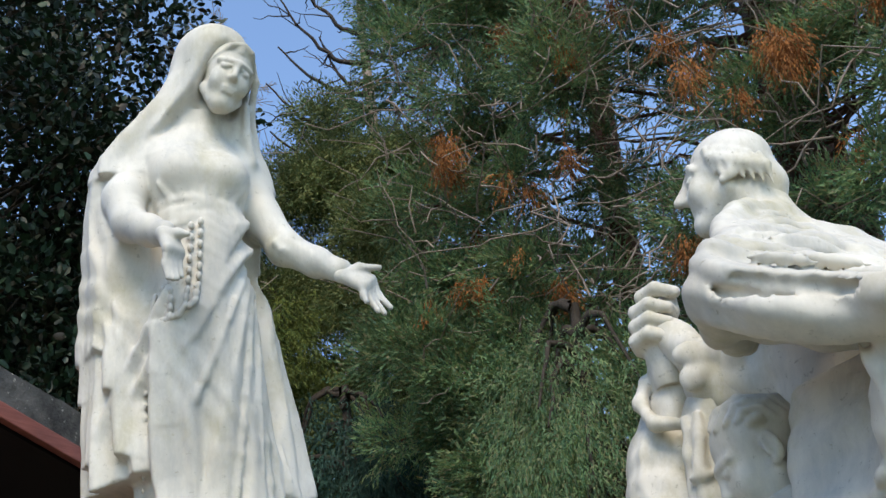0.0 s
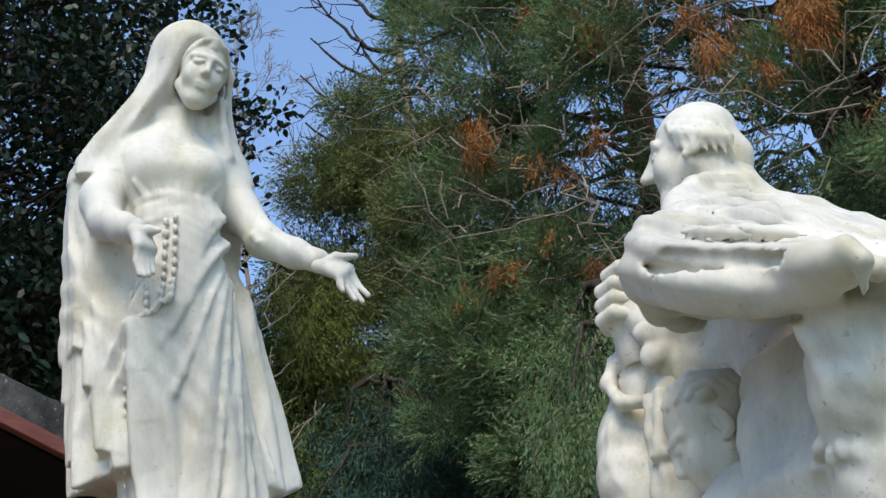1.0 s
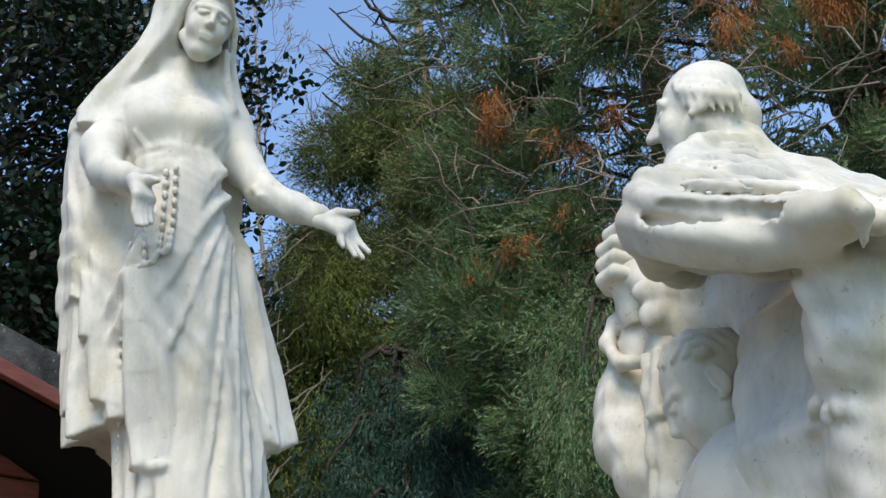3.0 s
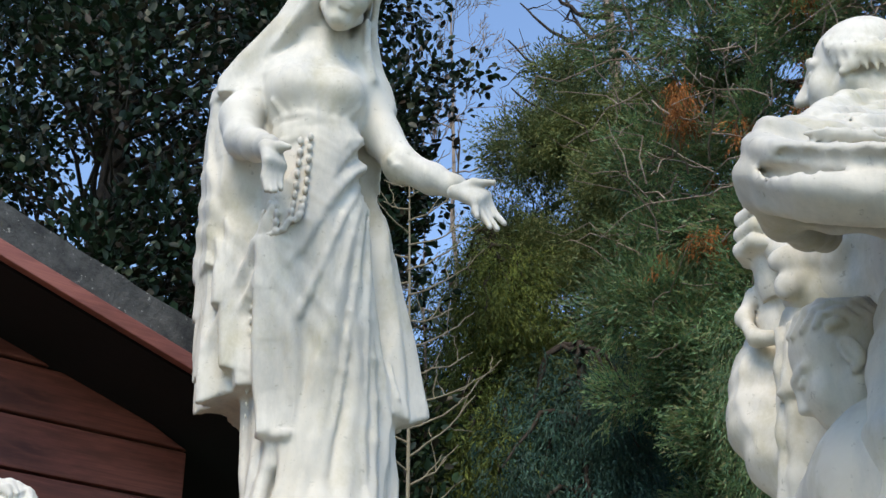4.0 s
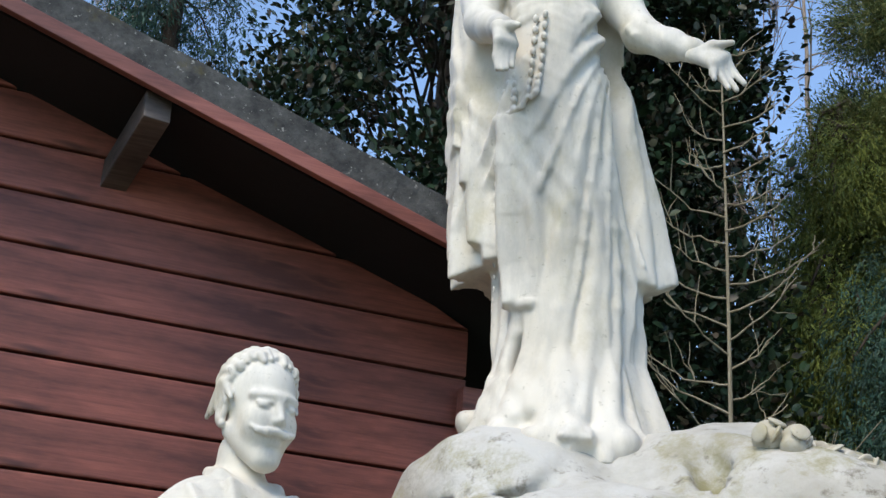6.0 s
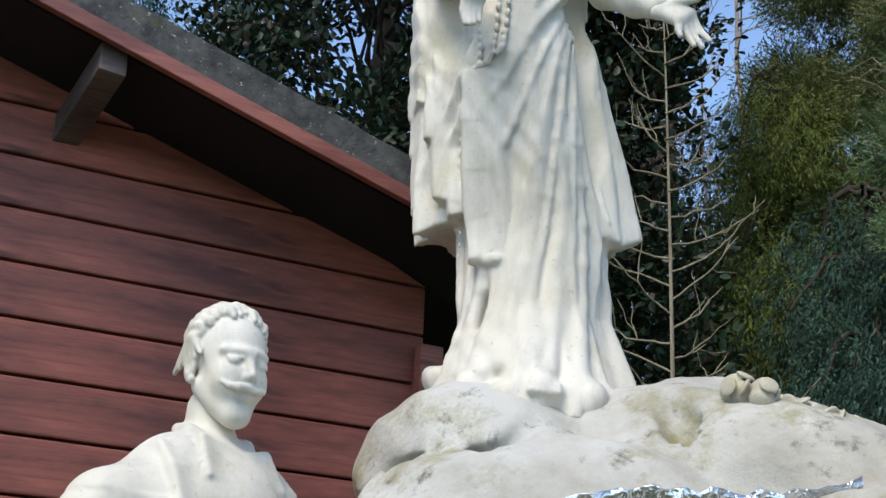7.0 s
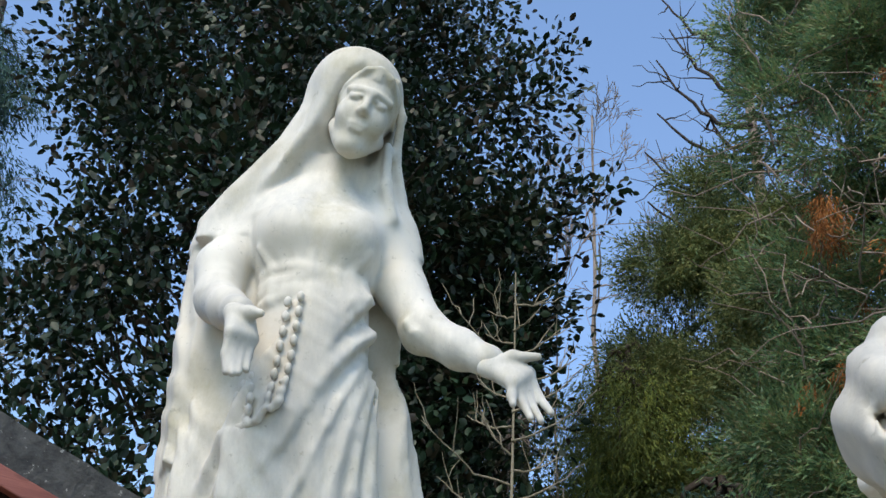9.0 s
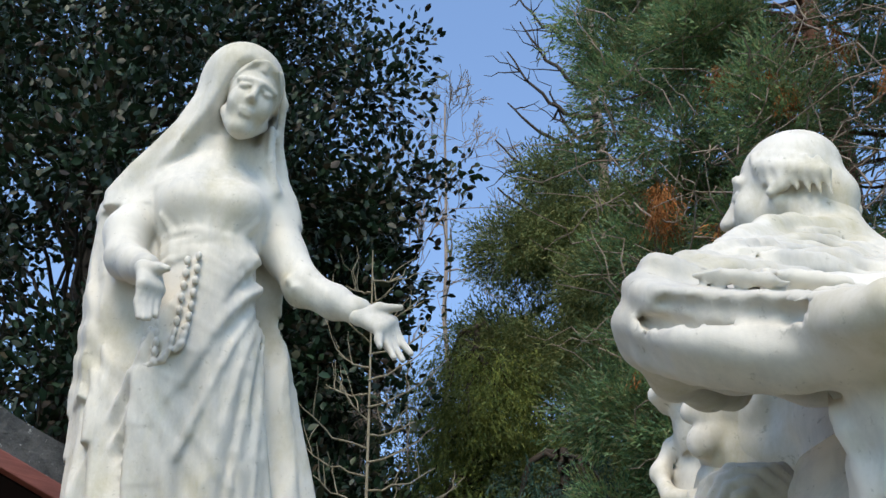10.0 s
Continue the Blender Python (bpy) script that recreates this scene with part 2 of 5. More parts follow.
        for a in range(8):
            for b in range(a + 1, 8):
                if np.abs(cc[a] - cc[b]).sum() != 1:
                    continue
                va, vb = val[:, a], val[:, b]
                hit = (va < 0) != (vb < 0)
                t = np.where(hit, va / np.where(hit, va - vb, 1), 0)
                pos += np.where(hit[:, None], cc[a] + t[:, None] * (cc[b] - cc[a]), 0)
                num += hit
        verts = self.lo + self.step * (cells + pos / num[:, None])
        faces = []
        for ax in range(3):
            o, p = [(1, 2), (2, 0), (0, 1)][ax]
            lo_s = tuple(slice(0, d.shape[i] - 1) if i == ax else slice(1, d.shape[i] - 1) for i in range(3))
            hi_s = tuple(slice(1, d.shape[i]) if i == ax else slice(1, d.shape[i] - 1) for i in range(3))
            a, b = inside[lo_s], inside[hi_s]
            e = np.argwhere(a != b)
            flip = a[tuple(e.T)]
            e = e + np.array([0 if i == ax else 1 for i in range(3)])
            step_o, step_p = np.eye(3, dtype=int)[o], np.eye(3, dtype=int)[p]
            q = [idx[tuple((e - k).T)] for k in (step_o + step_p, step_p, 0 * step_o, step_o)]
            quad = np.stack(q, 1)
            faces.append(np.where(flip[:, None], quad, quad[:, ::-1]))
        return verts, np.concatenate(faces)

    def mesh(self, name, material, *finer):
        """One mesh of this solid and of the finer carved ones that grow out of it."""
        vs, fs, n = [], [], 0
        for one in (self, *finer):
            v, f = one.geometry()
            vs.append(v)
            fs.append(f + n)
            n += len(v)
        return mesh_from(name, np.concatenate(vs), np.concatenate(fs), material, True)


def tube(pts, radii, sides=6):
    """Vertices and quads of a tapered tube along the points."""
    pts = np.array(pts, float)
    tang = np.gradient(pts, axis=0)
    tang /= np.linalg.norm(tang, axis=1)[:, None] + 1e-9
    up = np.where(np.abs(tang[:, 2:]) > 0.9, (1.0, 0, 0), (0, 0, 1.0))
    u = np.cross(tang, up)
    u /= np.linalg.norm(u, axis=1)[:, None]
    v = np.cross(tang, u)
    a = np.linspace(0, 2 * np.pi, sides, endpoint=False)
    ring = pts[:, None] + np.asarray(radii)[:, None, None] * (u[:, None] * np.cos(a)[None, :, None] + v[:, None] * np.sin(a)[None, :, None])
    n = len(pts)
    i, j = np.meshgrid(np.arange(n - 1), np.arange(sides), indexing="ij")
    k = (j + 1) % sides
    f = np.stack([i * sides + j, i * sides + k, (i + 1) * sides + k, (i + 1) * sides + j], -1).reshape(-1, 4)
    return ring.reshape(-1, 3), f


def tubes_mesh(name, lines, material, sides=6):
    vs, fs, n = [], [], 0
    for pts, radii in lines:
        v, f = tube(pts, radii, sides)
        vs.append(v)
        fs.append(f + n)
        n += len(v)
    return mesh_from(name, np.concatenate(vs), np.concatenate(fs), material, True)


def bend(a, b, sag, n, rng, wild=0.05):
    """A wavering line from a to b, sagging by so much in its middle."""
    a, b = np.array(a, float), np.array(b, float)
    t = np.linspace(0, 1, n)[:, None]
    off = rng.normal(0, wild * np.linalg.norm(b - a), (n, 3)) * np.sin(np.pi * t)
    return a + (b - a) * t + off + np.array([0, 0, -sag]) * np.sin(np.pi * t)


# Leaf shapes: points and triangles, the stem at the origin, the tip along +x.
def blade_leaf(w=0.32):
    v = [(0, 0, 0), (0.35, w * 0.9, 0.06), (0.35, -w * 0.9, 0.06), (0.72, w * 0.75, 0.03), (0.72, -w * 0.75, 0.03), (1, 0, -0.08), (0.4, 0, -0.02), (0.75, 0, -0.05)]
    f = [(0, 6, 1), (0, 2, 6), (6, 7, 3), (6, 3, 1), (6, 2, 4), (6, 4, 7), (7, 5, 3), (7, 4, 5)]
    return np.array(v, float), np.array(f)


def spray(rng, n=20, spread=0.5, width=0.03, droop=0.0):
    """A feathery twig: many narrow blades leaving a few side shoots."""
    v, f = [], []
    for k in range(n):
        shoot = k % 4
        s = 1.0 * k / n
        way = np.array([1.0, (0.0, 0.45, -0.45, 0.1)[shoot], (0.1, 0.0, 0.1, -0.35)[shoot]])
        base = way * s + (0, 0, -droop * s * s)
        ang, tilt = rng.uniform(-1, 1) * spread * 1.6, rng.uniform(-1, 1) * spread * 1.2
        d = np.array([math.cos(ang) * math.cos(tilt), math.sin(ang) * math.cos(tilt), math.sin(tilt) - droop])
        d = (d + 0.6 * way) * rng.uniform(0.10, 0.19)
        side = np.cross(d, rng.normal(0, 1, 3))
        side *= width / (np.linalg.norm(side) + 1e-6)
        i = len(v)
        v += [base - side, base + side, base + d]
        f += [(i, i + 1, i + 2)]
    return np.array(v), np.array(f)


def scatter(name, shapes, points, ways, sizes, material, rng, tumble=0.5):
    """One mesh of many leaves: each grows from a point along its way."""
    vs, fs, base = [], [], 0
    pick = rng.integers(0, len(shapes), len(points))
    for n, (sv, sf) in enumerate(shapes):
        sel = pick == n
        p, x, s = points[sel], ways[sel], sizes[sel]
        if not len(p):
            continue
        x = x + rng.normal(0, tumble, x.shape)
        x /= np.linalg.norm(x, axis=1)[:, None] + 1e-9
        y = np.cross(x, rng.normal(0, 1, x.shape) * 0.7 + (0, 0, -1))
        y /= np.linalg.norm(y, axis=1)[:, None] + 1e-9
        z = np.cross(x, y)
        v = p[:, None] + s[:, None, None] * (sv[None, :, 0:1] * x[:, None] + sv[None, :, 1:2] * y[:, None] + sv[None, :, 2:3] * z[:, None])
        f = sf[None] + (np.arange(len(p)) * len(sv))[:, None, None] + base
        vs.append(v.reshape(-1, 3))
        fs.append(f.reshape(-1, 3))
        base += v.shape[0] * v.shape[1]
    return mesh_from(name, np.concatenate(vs), np.concatenate(fs), material)


# ---- ground ----
def ground():
    """One sheet to the horizon, rising into a wooded slope behind the garden."""
    xs = np.concatenate([np.linspace(-900, -40, 12), np.linspace(-30, 40, 60), np.linspace(50, 900, 12)])
    ys = np.concatenate([np.linspace(-900, -40, 10), np.linspace(-30, 50, 70), np.linspace(60, 900, 12)])
    x, y = np.meshgrid(xs, ys, indexing="ij")
    slope = np.clip((0.62 * x + 0.78 * y - 12.5) / 22, 0, 1)
    z = 9.0 * slope * slope * (3 - 2 * slope) + 0.06 * np.sin(x * 0.9) * np.cos(y * 0.7)
    z = np.where((np.abs(x) < 4) & (np.abs(y) < 4), 0, z)
    n, m = x.shape
    i, j = np.meshgrid(np.arange(n - 1), np.arange(m - 1), indexing="ij")
    f = np.stack([i * m + j, (i + 1) * m + j, (i + 1) * m + j + 1, i * m + j + 1], -1).reshape(-1, 4)
    me = mesh_from("ground", np.stack([x, y, z], -1).reshape(-1, 3), f, GROUND, True)
    tagged(new("ground", me), "grassy ground rising into a wooded slope", "ground", kind="structure")


ground()


# ---- wooden house ----
WALL_Y, EAVE_Y, SLOPE = 1.035, 0.60, 0.311
BOARD_Z, BOARD_H = 2.752, 0.176


def roof_z(x):
    """Underside of the roof over the gable."""
    ridge = -2.9
    return 3.305 - SLOPE * (abs(x - ridge) - abs(-1.55 - ridge))


def house():
    top = tagged(new("wooden_house"), "dark red stained timber house with a mossy felt roof", "house")
    left, right, ridge = -5.9, 0.12, -2.9
    back = WALL_Y + 4.5
    # boards of the gable wall, each a piece of its own
    n = 0
    for row in range(-16, 6):
        z0 = BOARD_Z + row * BOARD_H
        z1 = z0 + BOARD_H
        if z0 < 0:
            z0 = 0.0
        zc = (z0 + z1) / 2
        if z1 <= 0.01:
            continue

        def reach(z):
            """Ends of the wall below the roof at that height."""
            far = ridge + (roof_z(ridge) - z + 0.03) / SLOPE
            return max(left, 2 * ridge - far), min(right, far)

        (a0, b0), (a1, b1) = reach(z0), reach(z1 - 0.005)
        if b1 - a1 < 0.05:
            continue
        bm = box_bm(1.0, 0.045, z1 - z0 - 0.009, 0)
        for v in bm.verts:
            lo, hi = (a1, b1) if v.co.z > 0 else (a0, b0)
            v.co.x = (lo if v.co.x < 0 else hi) - left
        bmesh.ops.bevel(bm, geom=bm.edges[:], offset=0.007, segments=2, affect="EDGES", profile=0.6)
        part("plank", bm, PLANK, top).location = (left, WALL_Y + 0.0225, zc)
    bm = box_bm(right - left - 0.02, 0.05, 2.3, 0.0, pose((left + right) / 2, WALL_Y + 0.085, 1.15))
    part("wall", bm, PLANK, top, "inner backing of the timber gable")
    for x in (left, right):
        bm = box_bm(0.06, back - WALL_Y, 2.35, 0.004, pose(x, (WALL_Y + back) / 2 + 0.05, 1.175))
        part("wall", bm, PLANK, top)
    part("wall", box_bm(right - left, 0.06, 2.35, 0.004, pose((left + right) / 2, back, 1.175)), PLANK, top)
    for x in (left, right):
        part("corner_post", box_bm(0.085, 0.085, 2.53, 0.006, pose(x + (0.012 if x == right else 0), WALL_Y - 0.012, 1.265)), FASCIA, top, "lighter red-brown corner post")
    # roof: two slabs of felt over boarding, with the fascia along the rake
    ang = math.degrees(math.atan(SLOPE))
    for side in (1, -1):
        end = 0.34
        length = (right + end - ridge) / math.cos(radians(ang))
        mid_x = ridge + side * (right + end - ridge) / 2
        mid_z = roof_z(mid_x)
        deep = back + 0.35 - EAVE_Y
        mid_y = EAVE_Y + deep / 2
        m = pose(mid_x, mid_y, mid_z, 0, side * ang, 0)
        bm = bmesh.new()
        bmesh.ops.create_grid(bm, x_segments=90, y_segments=60, size=0.5)
        bmesh.ops.scale(bm, vec=(length, deep, 1), verts=bm.verts)
        ret = bmesh.ops.extrude_face_region(bm, geom=bm.faces[:])
        for v in [g for g in ret["geom"] if isinstance(g, bmesh.types.BMVert)]:
            v.co.z += 0.125
        for v in bm.verts:
            w = noise.noise(v.co * 5.0) * 0.012 + noise.noise(v.co * 17.0) * 0.006
            v.co.z += 0.016 + w * (1.0 if v.co.z > 0.05 else 0.3)
            v.co.y += (noise.noise(v.co * 9.0) * 0.008) if abs(v.co.y) > deep / 2 - 0.01 else 0
        bmesh.ops.recalc_face_normals(bm, faces=bm.faces[:])
        bmesh.ops.transform(bm, matrix=m, verts=bm.verts)
        part("roof", bm, FELT, top, "lichen-spotted dark roofing felt")
        part("roof_boarding", box_bm(length - 0.02, deep - 0.06, 0.022, 0.002, m @ pose(0, 0.02, 0.002)), SOFFIT, top, "boarding under the overhang, coloured near-black for the shade there")
        part("fascia", box_bm(length, 0.03, 0.048, 0.004, m @ pose(0, -deep / 2 - 0.008, -0.002)), FASCIA, top, "red-brown fascia board")
    # struts carrying the overhang
    for x in (-1.10, -4.6):
        out, foot = Vector((x, EAVE_Y + 0.03, roof_z(x) - 0.05)), Vector((x - 0.06, WALL_Y + 0.02, roof_z(x) - 0.12))
        way = (foot - out).to_track_quat("Y", "Z").to_matrix().to_4x4()
        bm = box_bm(0.085, (foot - out).length, 0.10, 0.006)
        bmesh.ops.transform(bm, matrix=Matrix.Translation((out + foot) / 2) @ way, verts=bm.verts)
        part("strut", bm, BEAM, top, "grey weathered strut under the overhang")


house()


# ---- marble group ----
STEP, FINE = 0.0075, 0.0042
TURN = math.degrees(math.atan2(-0.49, 0.87))


def profile(z, rows, col):
    return np.interp(z, [r[0] for r in rows], [r[col] for r in rows]).astype(np.float32)


def drape(rows, folds, sharp=0.6):
    """A draped column: rows of height, centre x and y, half width and depth; folds of (number, depth, phase, twist)."""

    def fn(x, y, z):
        cx, cy, rx, ry = (profile(z, rows, c) for c in (1, 2, 3, 4))
        u, v = (x - cx) / rx, (y - cy) / ry
        rho = np.sqrt(u * u + v * v) + 1e-4
        th = np.arctan2(v, u)
        d = (rho - 1) * np.minimum(rx, ry)
        for number, depth, phase, twist, low, high in folds:
            fade = np.clip((high - z) / (high - low), 0, 1)
            w = np.sin(number * th + phase + twist * z)
            d = d - depth * fade * (np.abs(w) ** sharp * np.sign(w))
        return d * 0.75

    return fn


SKIRT = [(0.0, 0.03, -0.05, 0.27, 0.19), (0.13, 0.02, -0.03, 0.235, 0.17), (0.3, 0.0, 0.02, 0.195, 0.16), (0.5, -0.02, 0.03, 0.20, 0.165), (0.8, -0.05, -0.02, 0.185, 0.16), (1.0, -0.06, -0.07, 0.165, 0.145), (1.2, -0.065, -0.10, 0.135, 0.115), (1.32, -0.065, -0.115, 0.125, 0.105), (1.42, -0.065, -0.125, 0.145, 0.115), (1.5, -0.075, -0.115, 0.165, 0.10), (1.57, -0.08, -0.11, 0.13, 0.08), (1.62, -0.08, -0.115, 0.07, 0.06)]


def front(x, z):
    """How far forward the dress reaches at that place (negative y)."""
    cx, cy, rx, ry = (float(np.interp(z, [r[0] for r in SKIRT], [r[c] for r in SKIRT])) for c in (1, 2, 3, 4))
    u = min(0.98, abs((x - cx) / rx))
    return cy - ry * math.sqrt(1 - u * u)


def fingers(s, palm, tips, thumb, r=0.0105):
    """A hand: a flat palm from wrist to knuckles, four fingers and a thumb."""
    wrist, knuckle, side = (np.array(p, float) for p in palm)
    for n, tip in enumerate(tips):
        root = knuckle + side * (n - 1.5) * 0.019
        tip = np.array(tip, float)
        mid = (root + tip) / 2 + np.cross(side, tip - root) * 0.12
        s.limb(wrist + side * (n - 1.5) * 0.012, root, 0.017, 0.014, 0.02)
        s.chain([root, mid, tip], [r * 1.15, r, r * 0.72], 0.008)
    s.chain([wrist + side * -0.022, np.array(thumb[0], float), np.array(thumb[1], float)], [0.018, 0.0135, 0.0085], 0.012)


def head(s, centre, turn, k=1.0, soft=False):
    """A carved head about its ear level; returns a function from its own frame (right, forward, up) to the grid."""
    rot = Euler([radians(v) for v in turn]).to_matrix()
    centre = Vector(centre)

    def at(x, fwd, z):
        return tuple(centre + rot @ Vector((x * k, -fwd * k, z * k)))

    def blob(c, r, kk, cut=False):
        s.blob(at(*c), [v * k for v in r], rot, kk, cut)

    blob((0, -0.012, 0.045), (0.077, 0.100, 0.090), 0.02)
    blob((0, 0.034, -0.026), (0.053, 0.066, 0.090) if soft else (0.059, 0.069, 0.086), 0.026)
    blob((0, 0.060 if soft else 0.066, -0.100 if soft else -0.104), (0.016, 0.017, 0.014) if soft else (0.022, 0.021, 0.017), 0.030)
    for sx in (-1, 1):
        s.limb(at(sx * 0.055, 0.0, -0.045), at(sx * 0.012, 0.062, -0.103), (0.014 if soft else 0.018) * k, (0.013 if soft else 0.016) * k, 0.028)
        blob((sx * 0.036, 0.068, -0.028), (0.022, 0.020, 0.028), 0.028)
        s.limb(at(sx * 0.012, 0.096, 0.027), at(sx * 0.052, 0.072, 0.029), 0.0075 * k, 0.005 * k, 0.020)
        blob((sx * 0.032, 0.102, 0.008), (0.0165, 0.0095, 0.0085), 0.018, True)
        blob((sx * 0.031, 0.0850, 0.006), (0.0140, 0.0120, 0.0095), 0.004)
        s.limb(at(sx * 0.018, 0.0945, 0.014), at(sx * 0.045, 0.083, 0.012), 0.0045 * k, 0.0035 * k, 0.004)
    s.limb(at(0, 0.091, 0.026), at(0, 0.113, -0.022), 0.0075 * k, 0.0090 * k, 0.014)
    blob((0, 0.103, -0.027), (0.0145, 0.010, 0.008), 0.010)
    s.limb(at(-0.016, 0.092, -0.057), at(0.016, 0.092, -0.057), 0.0065 * k, 0.0065 * k, 0.006)
    s.limb(at(-0.012, 0.090, -0.068), at(0.012, 0.090, -0.068), 0.006 * k, 0.006 * k, 0.008)
    s.limb(at(-0.018, 0.101, -0.063), at(0.018, 0.101, -0.063), 0.0025 * k, 0.0025 * k, 0.004, cut=True)
    if not soft:
        for sx in (-1, 1):
            blob((sx * 0.078, -0.012, -0.004), (0.010, 0.020, 0.034), 0.008)
            blob((sx * 0.088, -0.006, 0.0), (0.008, 0.010, 0.020), 0.005, True)
            blob((sx * 0.080, 0.002, -0.034), (0.008, 0.009, 0.010), 0.006)
    return at


def skull(at, side, over, out=1.02):
    """A place on the cranium: degrees to the side, and over it from the brow (0) to the nape (180)."""
    a, b = radians(side), radians(over)
    return at(0.077 * out * math.sin(a), -0.012 + 0.100 * out * math.cos(a) * math.cos(b), 0.045 + 0.090 * out * math.cos(a) * math.sin(b))


def standing_woman():
    s = Sculpt((-0.50, -0.50, -0.03), (0.58, 0.36, 2.10), STEP)
    big = ((-0.5, -0.5, 0), (0.5, 0.4, 2.1))
    # cloak in three layers with crisp hems, drawn back from the front of the body
    cloak = [(0.5, -0.045, 0.05, 0.312, 0.165), (0.75, -0.07, 0.04, 0.30, 0.16), (0.95, -0.09, 0.02, 0.28, 0.16), (1.2, -0.105, -0.02, 0.245, 0.14), (1.45, -0.095, -0.05, 0.24, 0.12), (1.55, -0.09, -0.06, 0.21, 0.10), (1.66, -0.08, -0.07, 0.15, 0.09)]

    def layer(grow, hem, wave, phase, edge):
        rows = [(z, cx - grow * 0.5, cy, rx + grow, ry + grow) for z, cx, cy, rx, ry in cloak]
        body = drape(rows, [(9, 0.015, phase, 2.0, 0.5, 1.55), (16, 0.008, 1.0 + phase, -1.0, 0.5, 1.5)])

        def fn(x, y, z):
            d = body(x, y, z)
            d = np.maximum(d, hem + wave * np.sin(19 * x + 9 * y + phase) - z)
            return np.maximum(d, (edge + 0.5 * np.clip(x + 0.12, 0, 0.12) + 0.015 * np.sin(17 * z + phase)) - y)

        return fn

    s.blend(layer(0.0, 0.545, 0.022, 0.4, -0.085), (-0.5, -0.3, 0.5), (0.5, 0.36, 1.66), 0.006)
    s.blend(lambda x, y, z: np.maximum(layer(0.004, 0.60, 0.018, 1.9, -0.115)(x, y, z), x + 0.10), (-0.5, -0.3, 0.55), (-0.05, 0.36, 1.5), 0.006)
    s.blend(lambda x, y, z: np.maximum(layer(0.010, 0.79, 0.014, 3.1, -0.10)(x, y, z), x + 0.14), (-0.5, -0.3, 0.75), (-0.05, 0.36, 1.5), 0.006)
    s.blend(lambda x, y, z: np.maximum(layer(0.020, 0.925, 0.016, 4.4, -0.08)(x, y, z), x + 0.14), (-0.5, -0.3, 0.88), (-0.05, 0.36, 1.45), 0.01)
    # veil over head and shoulders, opened for the face
    veil = [(1.50, -0.105, -0.06, 0.245, 0.12), (1.58, -0.09, -0.075, 0.21, 0.125), (1.64, -0.075, -0.085, 0.178, 0.13), (1.72, -0.05, -0.10, 0.145, 0.135), (1.80, -0.03, -0.12, 0.122, 0.14), (1.88, -0.018, -0.135, 0.110, 0.135), (1.94, -0.016, -0.14, 0.088, 0.11), (1.965, -0.016, -0.14, 0.062, 0.08)]
    s.blend(drape(veil, [(11, 0.009, 0.3, 3.0, 1.4, 2.0), (5, 0.010, 1.2, 5.0, 1.4, 2.1)]), (-0.45, -0.35, 1.5), (0.3, 0.15, 1.93), 0.02)
    s.blend(lambda x, y, z: z - 1.925 + 0 * x + 0 * y, (-0.3, -0.35, 1.90), (0.3, 0.15, 2.0), 0.02, keep=True)
    s.blob((-0.016, -0.145, 1.875), (0.112, 0.135, 0.118), k=0.03)
    s.blob((0.010, -0.315, 1.735), (0.088, 0.215, 0.138), (0, 14, 0), 0.012, cut=True)
    s.limb((-0.005, -0.27, 1.70), (-0.075, -0.25, 1.50), 0.095, 0.185, 0.015, cut=True)
    # rolled edge of the veil about the face
    for sx, lean in ((-1, 0.0), (1, 0.0)):
        pts = [(0.028, -0.262, 1.868), (0.028 + sx * 0.055, -0.25, 1.838), (0.014 + sx * 0.088, -0.21, 1.77), (-0.008 + sx * 0.102, -0.165, 1.69), (-0.04 + sx * 0.15, -0.12, 1.60)]
        s.chain(pts, [0.010, 0.011, 0.011, 0.012, 0.014], 0.012)
    for k in range(4):
        s.chain([(0.075 - 0.012 * k, -0.19 + 0.02 * k, 1.70), (0.078 - 0.008 * k, -0.17 + 0.02 * k, 1.60), (0.10 - 0.004 * k, -0.15 + 0.02 * k, 1.52)], [0.009, 0.013, 0.011], 0.012)
    # body and dress
    s.blend(drape(SKIRT, [(7, 0.012, 0.6, 4.2, 0.1, 1.25), (12, 0.011, 2.0, -3.0, 0.0, 1.2), (21, 0.005, 0.2, 5.0, 0.0, 1.1), (4, 0.012, 1.0, 2.0, 0.0, 0.9)]), (-0.35, -0.4, -0.02), (0.38, 0.3, 1.62), 0.015)
    s.blob((-0.125, -0.19, 1.435), (0.062, 0.055, 0.06), k=0.05)
    s.blob((0.0, -0.19, 1.43), (0.062, 0.055, 0.06), k=0.05)
    s.limb((-0.072, -0.115, 1.50), (-0.020, -0.140, 1.69), 0.052, 0.041, 0.03)
    s.limb((-0.20, -0.08, 1.53), (0.07, -0.08, 1.52), 0.05, 0.05, 0.05)
    # head, inclined towards the kneeling man
    face = Sculpt((-0.14, -0.38, 1.50), (0.16, -0.02, 1.95), FINE)
    at = head(face, (0.010, -0.205, 1.762), (16, 15, 12), 1.0, True)
    face.limb((-0.06, -0.12, 1.56), (-0.016, -0.140, 1.71), 0.046, 0.042, 0.014)
    for k in range(6):
        for sx in (-1, 1):
            face.chain([at(sx * 0.004, 0.084, 0.100 - 0.006 * k), at(sx * (0.03 + 0.004 * k), 0.080 - 0.006 * k, 0.086 - 0.006 * k), at(sx * (0.064 + 0.002 * k), 0.044 - 0.01 * k, 0.045 - 0.008 * k)], [0.007, 0.009, 0.006], 0.003)
    # collar line and gathers of the bodice
    for k in range(7):
        x = -0.15 + 0.028 * k
        s.limb((x * 1.0, front(x, 1.335) + 0.002, 1.335), (-0.065 + (x + 0.065) * 1.5, front(x, 1.40) + 0.012, 1.385 + 0.02 * (k % 3)), 0.006, 0.003, 0.016)
